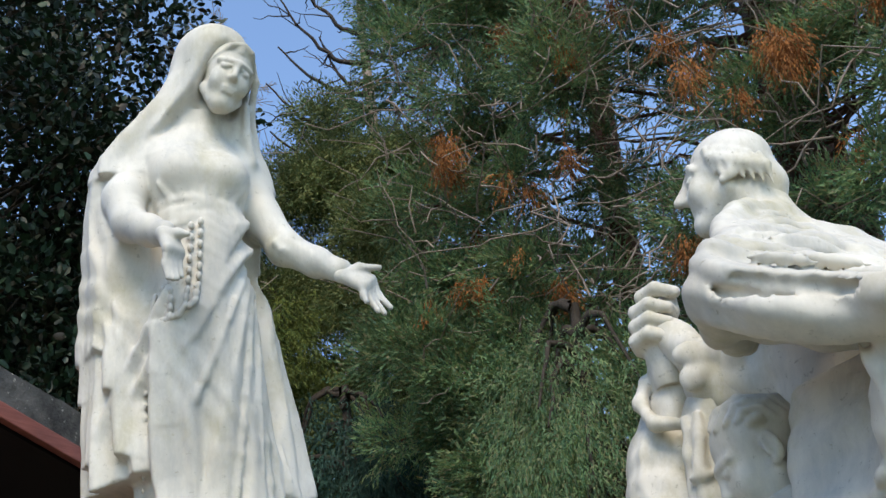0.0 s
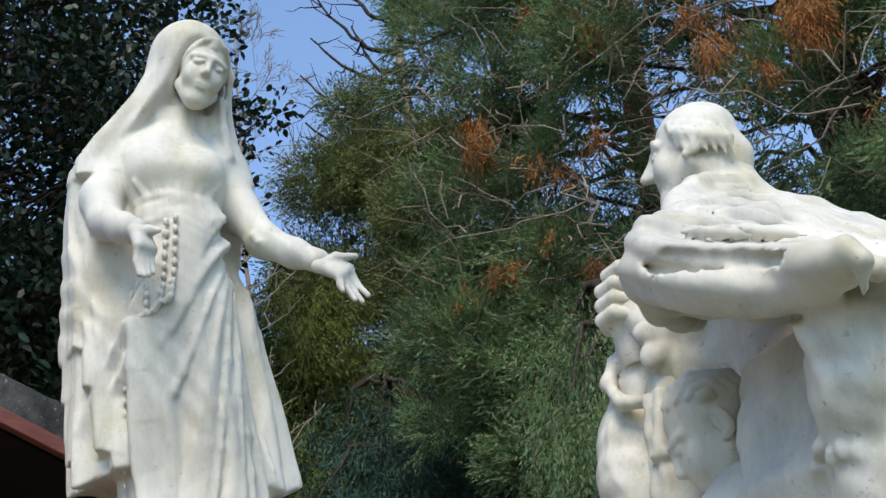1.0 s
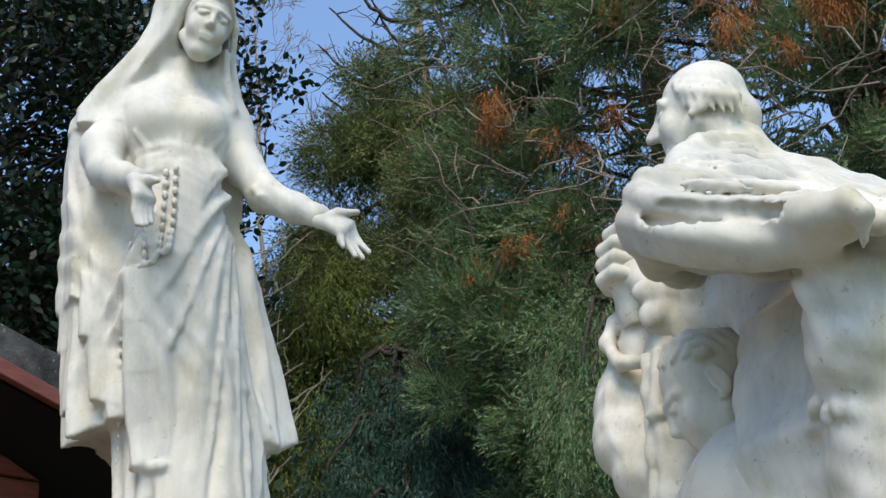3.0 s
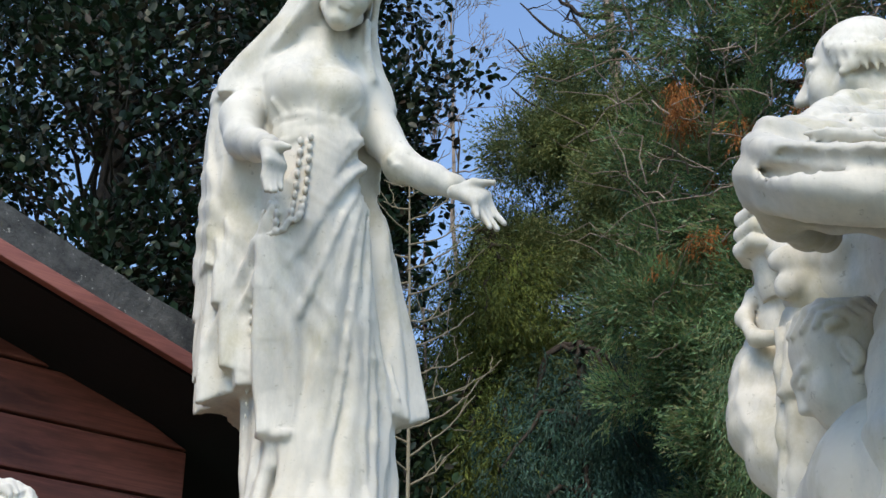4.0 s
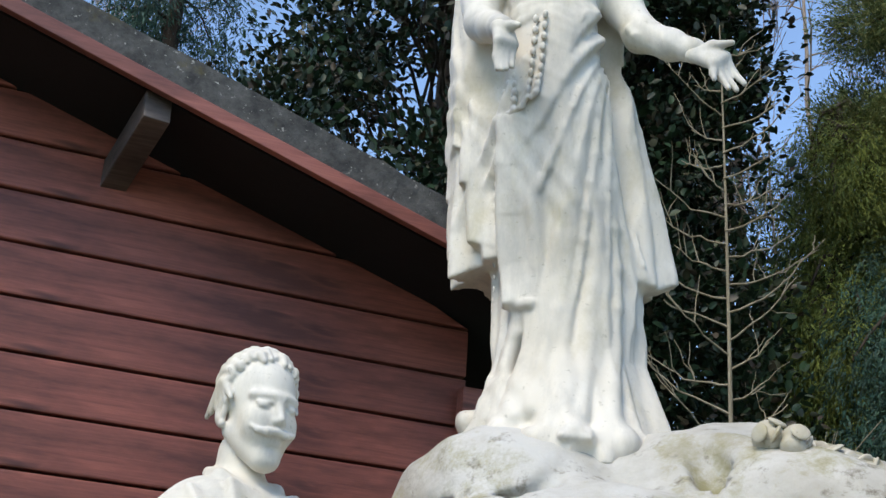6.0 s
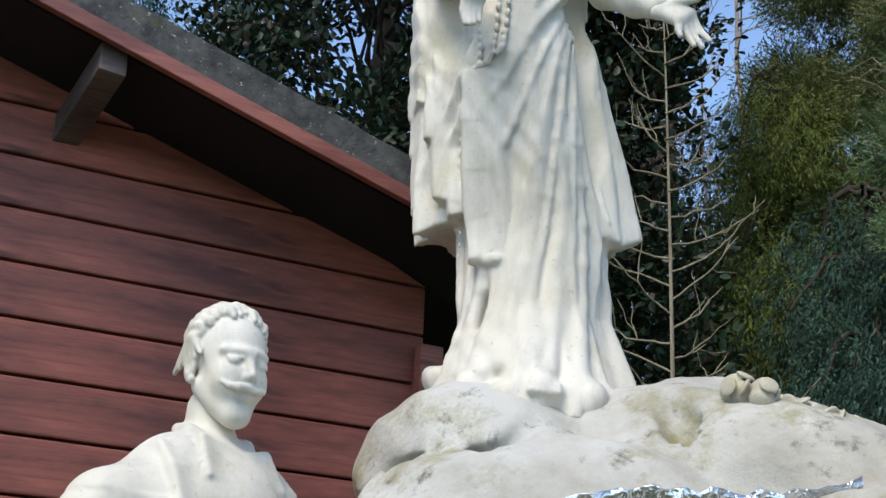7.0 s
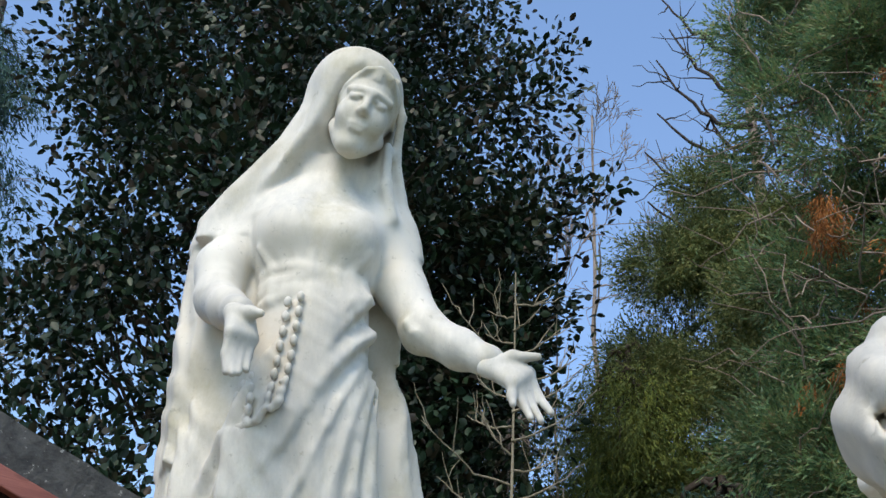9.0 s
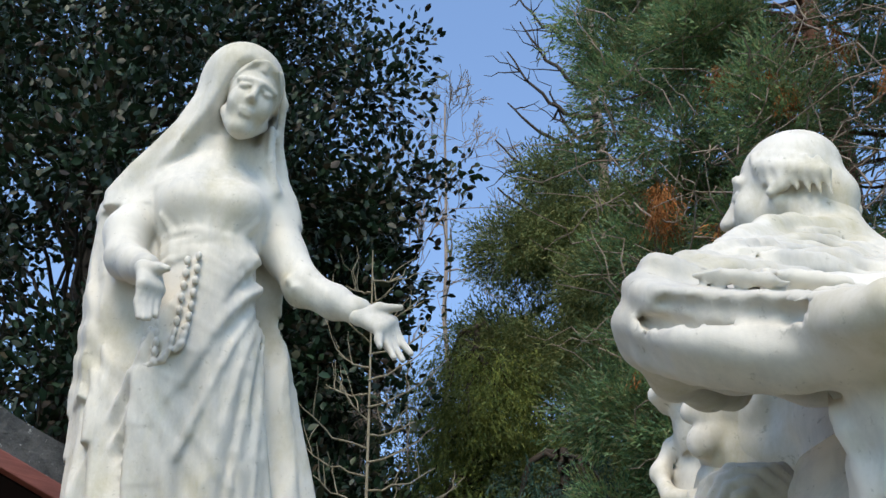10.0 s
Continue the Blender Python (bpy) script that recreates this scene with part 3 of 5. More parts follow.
    # belt with folds
    for k in range(4):
        z = 1.262 + 0.021 * k
        pts = [(x, front(x, z) + 0.004, z + 0.10 * (x + 0.065) * (0.9 - 0.5 * k) + 0.004 * math.sin(40 * x + 2 * k)) for x in np.linspace(-0.175, 0.045, 9)]
        s.chain(pts, [0.009, 0.012, 0.010, 0.013, 0.011, 0.009, 0.012, 0.013, 0.010], 0.012)
    # crossing folds of the cloak drawn over the skirt
    for k, (x0, z0, x1, z1, w) in enumerate([(0.03, 1.30, -0.30, 0.66, 0.052), (0.055, 1.22, -0.24, 0.72, 0.035), (0.05, 1.31, -0.06, 1.18, 0.04)]):
        last = None
        for t in np.linspace(0, 1, 9):
            x, z = x0 + (x1 - x0) * t, z0 + (z1 - z0) * t + 0.03 * math.sin(3 * t)
            p = (x, front(max(-0.225, x), z) + 0.002 + 0.12 * max(0, -0.225 - x), z)
            if last:
                s.slab(last, p, w * (0.7 + 0.5 * t), 0.018, (0.1, -1, 0.1), 0.008)
            last = p
    # narrow creases running with the drawn cloth
    for x0, z0, x1, z1, r in [(0.05, 1.27, -0.22, 0.86, 0.007), (0.06, 1.2, -0.2, 0.78, 0.008), (0.07, 1.16, -0.16, 0.6, 0.008), (0.08, 1.14, -0.08, 0.42, 0.009), (0.02, 1.25, -0.2, 0.95, 0.006), (0.09, 1.12, 0.0, 0.3, 0.008), (0.1, 1.1, 0.1, 0.25, 0.008)]:
        pts = []
        for t in np.linspace(0, 1, 11):
            x, z = x0 + (x1 - x0) * t, z0 + (z1 - z0) * t - 0.03 * math.sin(math.pi * t)
            pts.append((x, front(x, z) + 0.001, z))
        s.chain(pts, r * np.sin(np.linspace(0.5, 2.8, 11)) + 0.003, 0.009)
    # hanging sash
    pts = [(-0.175, 0.95), (-0.178, 0.82), (-0.172, 0.68), (-0.16, 0.55), (-0.138, 0.435)]
    for (xa, za), (xb, zb) in zip(pts, pts[1:]):
        s.slab((xa, front(xa, za) - 0.012, za), (xb, front(xb, zb) - 0.014, zb), 0.036, 0.020, (-0.15, -1, 0), 0.006)
    s.limb((-0.175, front(-0.17, 0.44) - 0.018, 0.432), (-0.10, front(-0.1, 0.43) - 0.018, 0.42), 0.014, 0.016, 0.008)
    for k in range(16):
        z = 0.93 - 0.031 * k
        s.blob((-0.222, front(-0.2, z) - 0.006, z), (0.008, 0.008, 0.011), k=0.004)
    # long folds falling from the hip
    for x0, z0, x1, z1, r in [(0.02, 1.05, -0.06, 0.12, 0.03), (0.06, 1.1, 0.07, 0.1, 0.028), (-0.02, 0.75, -0.10, 0.10, 0.026), (0.09, 1.0, 0.15, 0.08, 0.026), (-0.10, 0.5, -0.18, 0.1, 0.026), (0.0, 0.5, 0.0, 0.14, 0.02), (-0.05, 0.45, 0.03, 0.2, 0.014), (0.05, 1.12, -0.03, 0.3, 0.022), (0.075, 1.1, -0.13, 0.06, 0.026), (0.10, 1.0, 0.03, 0.06, 0.024), (-0.12, 0.95, -0.15, 0.1, 0.02)]:
        pts = [(x0 + (x1 - x0) * t, front(x0 + (x1 - x0) * t, z0 + (z1 - z0) * t) + r * (0.75 - 0.25 * t), z0 + (z1 - z0) * t) for t in np.linspace(0, 1, 9)]
        s.chain(pts, np.linspace(r * 0.5, r, 9), 0.016)
    # right side flare of the cloak
    s.limb((0.17, 0.03, 1.0), (0.255, 0.08, 0.58), 0.02, 0.032, 0.03)
    s.limb((0.13, 0.02, 1.1), (0.20, 0.02, 0.55), 0.022, 0.03, 0.03)
    # hem spreading over the rock
    for a in np.linspace(0, 2 * math.pi, 15):
        s.blob((0.02 + 0.25 * math.cos(a), -0.03 + 0.17 * math.sin(a), 0.035), (0.06, 0.05, 0.04 + 0.012 * math.sin(5 * a)), (0, 0, math.degrees(a)), 0.03)
    s.blob((-0.25, 0.0, 0.13), (0.045, 0.05, 0.035), (0, 40, 0), 0.03)
    # bare foot
    s.limb((0.035, -0.16, 0.10), (0.055, -0.24, 0.045), 0.035, 0.03, 0.02)
    for k in range(5):
        x = 0.028 + 0.0165 * k
        s.limb((x + 0.005, -0.235, 0.05), (x + 0.008, -0.275 + 0.006 * k, 0.03), 0.0115, 0.0095, 0.006)
    # arms
    s.chain([(-0.225, -0.08, 1.50), (-0.275, -0.13, 1.37), (-0.268, -0.18, 1.255)], [0.058, 0.055, 0.05], 0.025)
    s.chain([(-0.268, -0.18, 1.255), (-0.228, -0.27, 1.185), (-0.195, -0.325, 1.145)], [0.05, 0.043, 0.031], 0.02)
    s.limb((-0.205, -0.313, 1.153), (-0.197, -0.323, 1.147), 0.036, 0.036, 0.006)
    s.chain([(0.10, -0.075, 1.51), (0.135, -0.09, 1.36), (0.19, -0.125, 1.245)], [0.054, 0.054, 0.05], 0.025)
    s.chain([(0.19, -0.125, 1.245), (0.27, -0.17, 1.18), (0.335, -0.20, 1.14)], [0.05, 0.042, 0.03], 0.02)
    s.limb((0.325, -0.197, 1.145), (0.337, -0.202, 1.139), 0.034, 0.034, 0.006)
    for a, b in (((-0.318, -0.135, 1.33), (-0.25, -0.19, 1.325)), ((-0.31, -0.15, 1.295), (-0.25, -0.205, 1.30)), ((0.15, -0.165, 1.24), (0.23, -0.115, 1.24)), ((0.17, -0.17, 1.215), (0.24, -0.14, 1.20))):
        s.limb(a, b, 0.006, 0.005, 0.02)
    # hands
    left_hand, right_hand = Sculpt((-0.27, -0.44, 0.93), (-0.09, -0.27, 1.21), FINE), Sculpt((0.27, -0.34, 0.94), (0.54, -0.12, 1.21), FINE)
    fingers(left_hand, ((-0.19, -0.335, 1.135), (-0.178, -0.36, 1.075), (0.75, 0.55, 0.1)), [(-0.20, -0.375, 0.985), (-0.185, -0.38, 0.98), (-0.172, -0.375, 0.985), (-0.158, -0.36, 1.0)], ((-0.165, -0.365, 1.125), (-0.14, -0.375, 1.12)))
    fingers(right_hand, ((0.345, -0.205, 1.13), (0.405, -0.235, 1.085), (0.62, 0.35, 0.65)), [(0.392, -0.265, 1.01), (0.432, -0.25, 0.99), (0.455, -0.24, 0.99), (0.476, -0.235, 1.012)], ((0.385, -0.225, 1.14), (0.438, -0.255, 1.128)))
    beads = Sculpt((-0.26, -0.34, 0.88), (-0.04, -0.14, 1.26), FINE)
    # rosary
    ring = [(-0.105, 1.23), (-0.108, 1.16), (-0.112, 1.09), (-0.118, 1.03), (-0.126, 0.985), (-0.142, 0.962), (-0.170, 0.955), (-0.196, 0.96), (-0.212, 0.985), (-0.206, 1.02), (-0.198, 1.05)]
    for shift, lift, part_of in ((0.0, 0.0, len(ring)), (0.026, 0.012, 5)):
        for (xa, za), (xb, zb) in zip(ring[: part_of], ring[1 : part_of + 1]):
            for t in (0.0, 0.5):
                x, z = xa + (xb - xa) * t + shift, za + (zb - za) * t + lift
                beads.blob((x, front(x, z) - 0.028, z), (0.0088, 0.009, 0.0135), (0, math.degrees(math.atan2(xb - xa, zb - za)), 0), 0.004)
    for k in range(5):
        z = 1.06 - 0.025 * k
        beads.blob((-0.165, front(-0.16, z) - 0.028, z), (0.010, 0.012, 0.013), k=0.004)
        beads.blob((-0.185 + 0.004 * k, front(-0.18, z) - 0.026, z - 0.01), (0.009, 0.012, 0.013), k=0.004)
    s.ripple(lambda x, y, z: 0.0015 * np.sin(48 * x + 30 * z + 5 * np.sin(9 * z + 9 * x)) * (z < 1.25))
    me = s.mesh("statue", MARBLE, face, left_hand, right_hand, beads)
    # the figure sways: her feet stand aside of her waist
    co = np.zeros(len(me.vertices) * 3, np.float32)
    me.vertices.foreach_get("co", co)
    co = co.reshape(-1, 3)
    low = np.clip(1 - co[:, 2] / 0.5, 0, 1)
    skirt = np.clip((1.35 - co[:, 2]) / 0.4, 0, 1)
    co[:, 0] = np.where(co[:, 0] < -0.1, -0.1 + (co[:, 0] + 0.1) * (1 - 0.12 * skirt), co[:, 0] * (1 - 0.05 * skirt)) - 0.04 * low
    me.vertices.foreach_set("co", co.ravel())
    ob = new("statue", me)
    ob.matrix_world = pose(0, 0, 2.0, 0, 0, TURN)
    tagged(ob, "white marble statue of a standing veiled woman holding a rosary", "statue", "marble statues")


standing_woman()


MAN = (0.35, -1.45, 1.3)
MAN_TURN = 119  # he looks up at the standing woman


def kneeling_man():
    """Own frame: x ahead of him, y to the path, z up."""
    s = Sculpt((-0.85, -0.45, 0.0), (0.50, 0.95, 2.0), 0.0085)
    # mantle: levels of cloth from the collar down to the hem, each running from front to back
    levels = [
        [(0.043, 0.28, 1.345), (0.005, 0.12, 1.468), (-0.058, -0.02, 1.553), (-0.126, -0.10, 1.580), (-0.175, -0.14, 1.552), (-0.262, -0.10, 1.474), (-0.389, 0.0, 1.328), (-0.60, 0.05, 1.08)],
        [(0.076, 0.46, 1.222), (0.027, 0.35, 1.303), (-0.04, 0.25, 1.360), (-0.121, 0.20, 1.365), (-0.223, 0.20, 1.292), (-0.34, 0.25, 1.172), (-0.54, 0.30, 0.95)],
        [(0.095, 0.56, 1.170), (0.058, 0.55, 1.154), (-0.019, 0.50, 1.165), (-0.11, 0.46, 1.157), (-0.215, 0.46, 1.112), (-0.305, 0.50, 1.030), (-0.47, 0.52, 0.85)],
        [(0.114, 0.58, 1.140), (0.068, 0.64, 1.078), (-0.032, 0.66, 1.026), (-0.127, 0.70, 0.974), (-0.174, 0.76, 0.938), (-0.206, 0.79, 0.925)],
        [(0.131, 0.57, 1.110), (0.094, 0.61, 1.055), (0.032, 0.65, 1.000), (-0.048, 0.65, 0.970), (-0.122, 0.67, 0.955), (-0.195, 0.75, 0.914)],
        [(0.125, 0.55, 1.082), (0.100, 0.59, 1.034), (0.037, 0.62, 0.995), (-0.025, 0.63, 0.965), (-0.082, 0.65, 0.942), (-0.138, 0.67, 0.940)],
    ]

    def along(line, t):
        line = np.array(line)
        u = np.linspace(0, 1, len(line))
        return np.array([np.interp(t, u, line[:, i]) for i in range(3)])

    rng = np.random.default_rng(3)
    for n, (a, b) in enumerate(zip(levels, levels[1:])):
        steps = 6 if n < 3 else 3
        for j in range(steps + (n == len(levels) - 2)):
            q = j / steps
            dip = -0.014 * math.sin(math.pi * q) * (1 if n >= 2 else 0.25)
            thick = 0.022 + (0.005 if j == 0 else 0.0) + 0.003 * rng.normal()
            pts = [along(a, t) * (1 - q) + along(b, t) * q + (0, dip, dip * 0.5 + 0.004 * math.sin(9 * t + 2.1 * j + n)) for t in np.linspace(0, 1, 12)]
            s.chain(pts, [thick * (0.92 + 0.14 * math.sin(7 * t + 1.3 * j + n)) for t in np.linspace(0, 1, 12)], 0.016)
    # crisp ridges of the folds, gathered in a pointed corner
    for n, r in ((3, 0.016), (4, 0.014), (5, 0.012)):
        s.chain([along(levels[n], t) + (0, 0.014, 0.004 * math.sin(11 * t + n)) for t in np.linspace(0, 1, 14)], [r * (0.8 + 0.3 * math.sin(5 * t + n)) for t in np.linspace(0, 1, 14)], 0.008)
    s.chain([(-0.206, 0.80, 0.94), (-0.222, 0.81, 0.90), (-0.215, 0.78, 0.862)], [0.014, 0.016, 0.010], 0.012)
    for n in range(9):
        t0, q = 0.12 + 0.08 * n, 0.25 + 0.5 * ((n * 0.37) % 1)
        pts = [along(levels[1 + n % 2], min(1, t0 + d)) * (1 - q) + along(levels[2 + n % 2], min(1, t0 + d)) * q + (0, 0.024, 0.012) for d in np.linspace(0, 0.28, 6)]
        s.chain(pts, [0.003, 0.008, 0.010, 0.009, 0.007, 0.003], 0.012)
    # narrow grooves between the folds
    for n, q, t0, t1, r in ((1, 0.55, 0.10, 0.55, 0.008), (1, 0.85, 0.35, 0.95, 0.009), (2, 0.30, 0.05, 0.45, 0.009), (2, 0.55, 0.30, 0.90, 0.012), (2, 0.85, 0.10, 0.70, 0.012), (3, 0.45, 0.15, 0.95, 0.014), (4, 0.50, 0.05, 0.60, 0.012), (0, 0.60, 0.15, 0.50, 0.007), (0, 0.75, 0.45, 0.90, 0.008), (1, 0.25, 0.30, 0.75, 0.007)):
        pts = [along(levels[n], t) * (1 - q) + along(levels[n + 1], t) * q + (0, 0.024, 0.016 + 0.004 * math.sin(9 * t + n)) for t in np.linspace(t0, t1, 10)]
        s.chain(pts, 0.6 * r * np.sin(np.linspace(0.25, 2.9, 10)) + 0.002, 0.012, cut=True)
    # turned-under front of the mantle and its shaded inside
    s.chain([(0.120, 0.53, 1.075), (0.105, 0.46, 1.060), (0.075, 0.40, 1.065), (0.05, 0.30, 1.10)], [0.026, 0.030, 0.030, 0.03], 0.03)
    s.chain([(0.125, 0.55, 1.09), (0.095, 0.42, 1.13), (0.05, 0.25, 1.25), (0.0, 0.08, 1.40)], [0.03, 0.035, 0.04, 0.04], 0.03)
    s.chain([(0.09, 0.50, 1.05), (0.02, 0.48, 1.035), (-0.08, 0.46, 1.02), (-0.20, 0.45, 1.0)], [0.02, 0.02, 0.03, 0.04], 0.03)
    # trunk of the body beneath
    s.limb((-0.16, -0.12, 1.38), (-0.40, 0.05, 0.80), 0.13, 0.24, 0.08)
    s.limb((-0.42, 0.12, 0.98), (-0.50, 0.20, 0.15), 0.24, 0.33, 0.1)
    s.limb((-0.30, 0.30, 0.95), (-0.34, 0.38, 0.75), 0.15, 0.17, 0.06)
    s.limb((-0.40, 0.50, 0.86), (-0.42, 0.45, 0.25), 0.13, 0.24, 0.08)
    s.limb((-0.10, -0.05, 1.20), (-0.20, 0.10, 1.0), 0.15, 0.16, 0.05)
    s.limb((-0.25, 0.46, 0.62), (-0.24, 0.46, 0.10), 0.15, 0.18, 0.05)
    # near arm in its sleeve, with a ragged trim
    s.chain([(-0.20, 0.60, 0.90), (-0.205, 0.54, 0.80), (-0.215, 0.48, 0.70)], [0.075, 0.095, 0.10], 0.03)
    s.chain([(-0.19, 0.42, 0.76), (-0.19, 0.40, 0.60), (-0.20, 0.38, 0.35)], [0.085, 0.085, 0.10], 0.03)
    for n in range(22):
        a = 2 * math.pi * n / 22
        s.blob((-0.21 + 0.108 * math.cos(a), 0.47 + 0.108 * math.sin(a), 0.695 + 0.016 * math.sin(5 * a) + 0.01 * math.sin(9 * a)), (0.022, 0.022, 0.016), (20 * n, 30 * n, 0), 0.008)
    for n in range(7):
        x = -0.14 - 0.03 * n
        s.chain([(x + 0.03, 0.60 - 0.01 * n, 0.93), (x + 0.015, 0.615, 0.86), (x, 0.60, 0.78), (x - 0.01, 0.575, 0.72)], [0.006, 0.011, 0.012, 0.006], 0.016)
    # neck and bald head with hair over the ears
    s.limb((-0.13, -0.14, 1.48), (-0.095, -0.15, 1.66), 0.082, 0.070, 0.03)
    face = Sculpt((-0.22, -0.29, 1.50), (0.15, -0.01, 1.92), 0.0042)
    at = head(face, (-0.040, -0.15, 1.725), (-3, 0, 77), 1.06)
    face.limb((-0.11, -0.15, 1.58), (-0.075, -0.15, 1.66), 0.074, 0.066, 0.02)
    face.limb(at(0, 0.096, 0.028), at(0, 0.128, -0.022), 0.0095, 0.014, 0.012)
    face.blob(at(0, 0.070, -0.100), (0.026, 0.024, 0.02), k=0.03)
    face.limb(at(-0.045, 0.082, 0.042), at(0.045, 0.082, 0.042), 0.008, 0.008, 0.014)
    for sx in (-1, 1):
        for n in range(7):
            face.chain([at(sx * 0.070, 0.034 - 0.021 * n, 0.066 - 0.008 * n), at(sx * 0.076, 0.022 - 0.021 * n, 0.036 - 0.010 * n), at(sx * 0.070, 0.016 - 0.021 * n, -0.002 - 0.012 * n)], [0.004, 0.008, 0.003], 0.018)
    face.blob(at(0, -0.080, -0.03), (0.060, 0.050, 0.065), k=0.03)
    # clasped hands
    grip = Sculpt((0.10, -0.29, 1.22), (0.31, -0.06, 1.52), 0.0042)
    grip.blob((0.205, -0.185, 1.375), (0.045, 0.040, 0.085), (0, -14, 0), 0.02)
    for n in range(4):
        z = 1.452 - 0.038 * n
        x = 0.246 + 0.006 * n - 0.004 * (n == 0) * 4
        grip.chain([(x - 0.075, -0.125, z - 0.012), (x - 0.030, -0.122, z + 0.004), (x + 0.004, -0.150, z + 0.002), (x, -0.195, z - 0.004)], [0.0155, 0.019, 0.0185, 0.016], 0.004)
    grip.chain([(0.17, -0.15, 1.40), (0.17, -0.16, 1.46), (0.195, -0.17, 1.487)], [0.02, 0.018, 0.013], 0.008)
    grip.chain([(0.21, -0.185, 1.33), (0.205, -0.20, 1.26), (0.20, -0.21, 1.20)], [0.048, 0.042, 0.040], 0.02)
    s.chain([(0.22, -0.20, 1.30), (0.205, -0.22, 1.22), (0.22, -0.23, 1.12)], [0.040, 0.038, 0.040], 0.02)
    s.chain([(0.185, -0.15, 1.34), (0.13, -0.12, 1.25), (0.05, -0.02, 1.20)], [0.045, 0.050, 0.06], 0.02)
    # wide sleeve of the far arm, with its open cuff
    s.chain([(0.235, -0.26, 1.18), (0.250, -0.28, 1.08), (0.258, -0.27, 0.98), (0.22, -0.22, 0.88), (0.14, -0.15, 0.80)], [0.060, 0.092, 0.104, 0.100, 0.11], 0.03)
    s.chain([(0.268, -0.22, 1.265), (0.288, -0.19, 1.19), (0.262, -0.15, 1.125), (0.205, -0.13, 1.105)], [0.014, 0.018, 0.018, 0.014], 0.012)
    for n in range(6):
        s.chain([(0.30 - 0.03 * n, -0.195 + 0.004 * n, 1.10), (0.318 - 0.03 * n, -0.19, 1.0 - 0.01 * n), (0.28 - 0.028 * n, -0.14, 0.88)], [0.006, 0.011, 0.006], 0.014)
    # cap-like curls, a lifted face and the pleated gown of the figure pressed against him
    cap = Sculpt((0.0, -0.16, 1.02), (0.22, 0.08, 1.27), 0.0048)
    cap.blob((0.112, -0.05, 1.158), (0.072, 0.075, 0.088), (0, 12, 0), 0.02)
    for n in range(13):
        a = 0.9 * n
        cap.blob((0.112 + 0.052 * math.cos(a), 0.012, 1.155 + 0.065 * math.sin(a * 1.3)), (0.026, 0.020, 0.032), (0, 40 * n, 0), 0.010)
    s.chain([(0.08, -0.02, 1.13), (0.0, 0.0, 1.10), (-0.09, 0.02, 1.06), (-0.16, 0.05, 1.0)], [0.055, 0.050, 0.055, 0.06], 0.03)
    for x, r in ((0.002, 0.014), (-0.022, 0.011), (-0.040, 0.010), (-0.062, 0.014)):
        s.blob((x, 0.01, 1.148), (r, 0.014, r), k=0.012)
    s.limb((0.13, -0.07, 1.08), (0.15, -0.05, 0.60), 0.075, 0.11, 0.03)
    for n in range(7):
        x = 0.195 - 0.025 * n
        s.limb((x, -0.02 + 0.02 * (n % 2), 1.075), (x + 0.04, 0.01 + 0.02 * (n % 2), 0.60), 0.013, 0.018, 0.010)
    s.chain([(0.165, 0.005, 1.07), (0.18, 0.02, 0.98), (0.19, 0.02, 0.93)], [0.010, 0.013, 0.022], 0.006)
    s.blob((0.185, 0.02, 0.925), (0.034, 0.022, 0.014), k=0.006)
    # folds between the pleated gown and the near sleeve
    for n in range(5):
        x = -0.035 - 0.035 * n
        s.chain([(x - 0.01, 0.24 + 0.03 * n, 0.97), (x + 0.01, 0.27 + 0.03 * n, 0.85), (x + 0.03, 0.30 + 0.03 * n, 0.70), (x + 0.05, 0.30, 0.40)], [0.035, 0.045, 0.052, 0.06], 0.03)
    s.ripple(lambda x, y, z: 0.0022 * np.sin(52 * (z + 0.35 * x) + 6 * np.sin(7 * x + 5 * y)) + 0.0016 * np.sin(90 * z - 40 * x + 5 * np.sin(11 * y)))
    ob = new("statue", s.mesh("statue", MARBLE_OLD, face, grip, cap))
    ob.matrix_world = pose(*MAN, 0, 0, MAN_TURN)
    tagged(ob, "weathered marble statue of a bald kneeling man in a cape", "statue", "marble statues")


kneeling_man()


def leaning_child():
    s = Sculpt((-0.20, -0.12, 0.0), (0.34, 0.36, 0.86), 0.0085)
    face = Sculpt((-0.08, 0.0, 0.74), (0.21, 0.23, 1.03), 0.0042)
    at = head(face, (0.060, 0.115, 0.890), (24, 0, 92), 0.98)
    for n in range(11):
        q = -80 + 16 * n
        face.chain([skull(at, q, o + 9 * math.sin(n + o), 1.0 + 0.04 * math.sin(o / 40)) for o in (48, 75, 105, 140, 170)], [0.006, 0.010, 0.010, 0.010, 0.006], 0.007)
    face.limb((0.04, 0.115, 0.83), (0.02, 0.11, 0.76), 0.05, 0.058, 0.02)
    s.limb((0.03, 0.11, 0.82), (0.01, 0.11, 0.72), 0.052, 0.07, 0.03)
    s.chain([(0.12, 0.05, 0.66), (0.02, 0.13, 0.68), (-0.08, 0.22, 0.64)], [0.08, 0.10, 0.085], 0.05)
    s.limb((0.01, 0.13, 0.64), (0.02, 0.14, 0.15), 0.15, 0.20, 0.06)
    s.ripple(lambda x, y, z: 0.006 * np.sin(44 * x + 30 * y + 4 * np.sin(7 * z)) * (z < 0.6))
    ob = new("statue", s.mesh("statue", MARBLE_OLD, face))
    ob.matrix_world = pose(MAN[0] - 0.052, MAN[1] - 0.030, MAN[2], 0, 0, MAN_TURN)
    tagged(ob, "weathered marble statue of a child leaning on the kneeling man", "statue", "marble statues")


leaning_child()


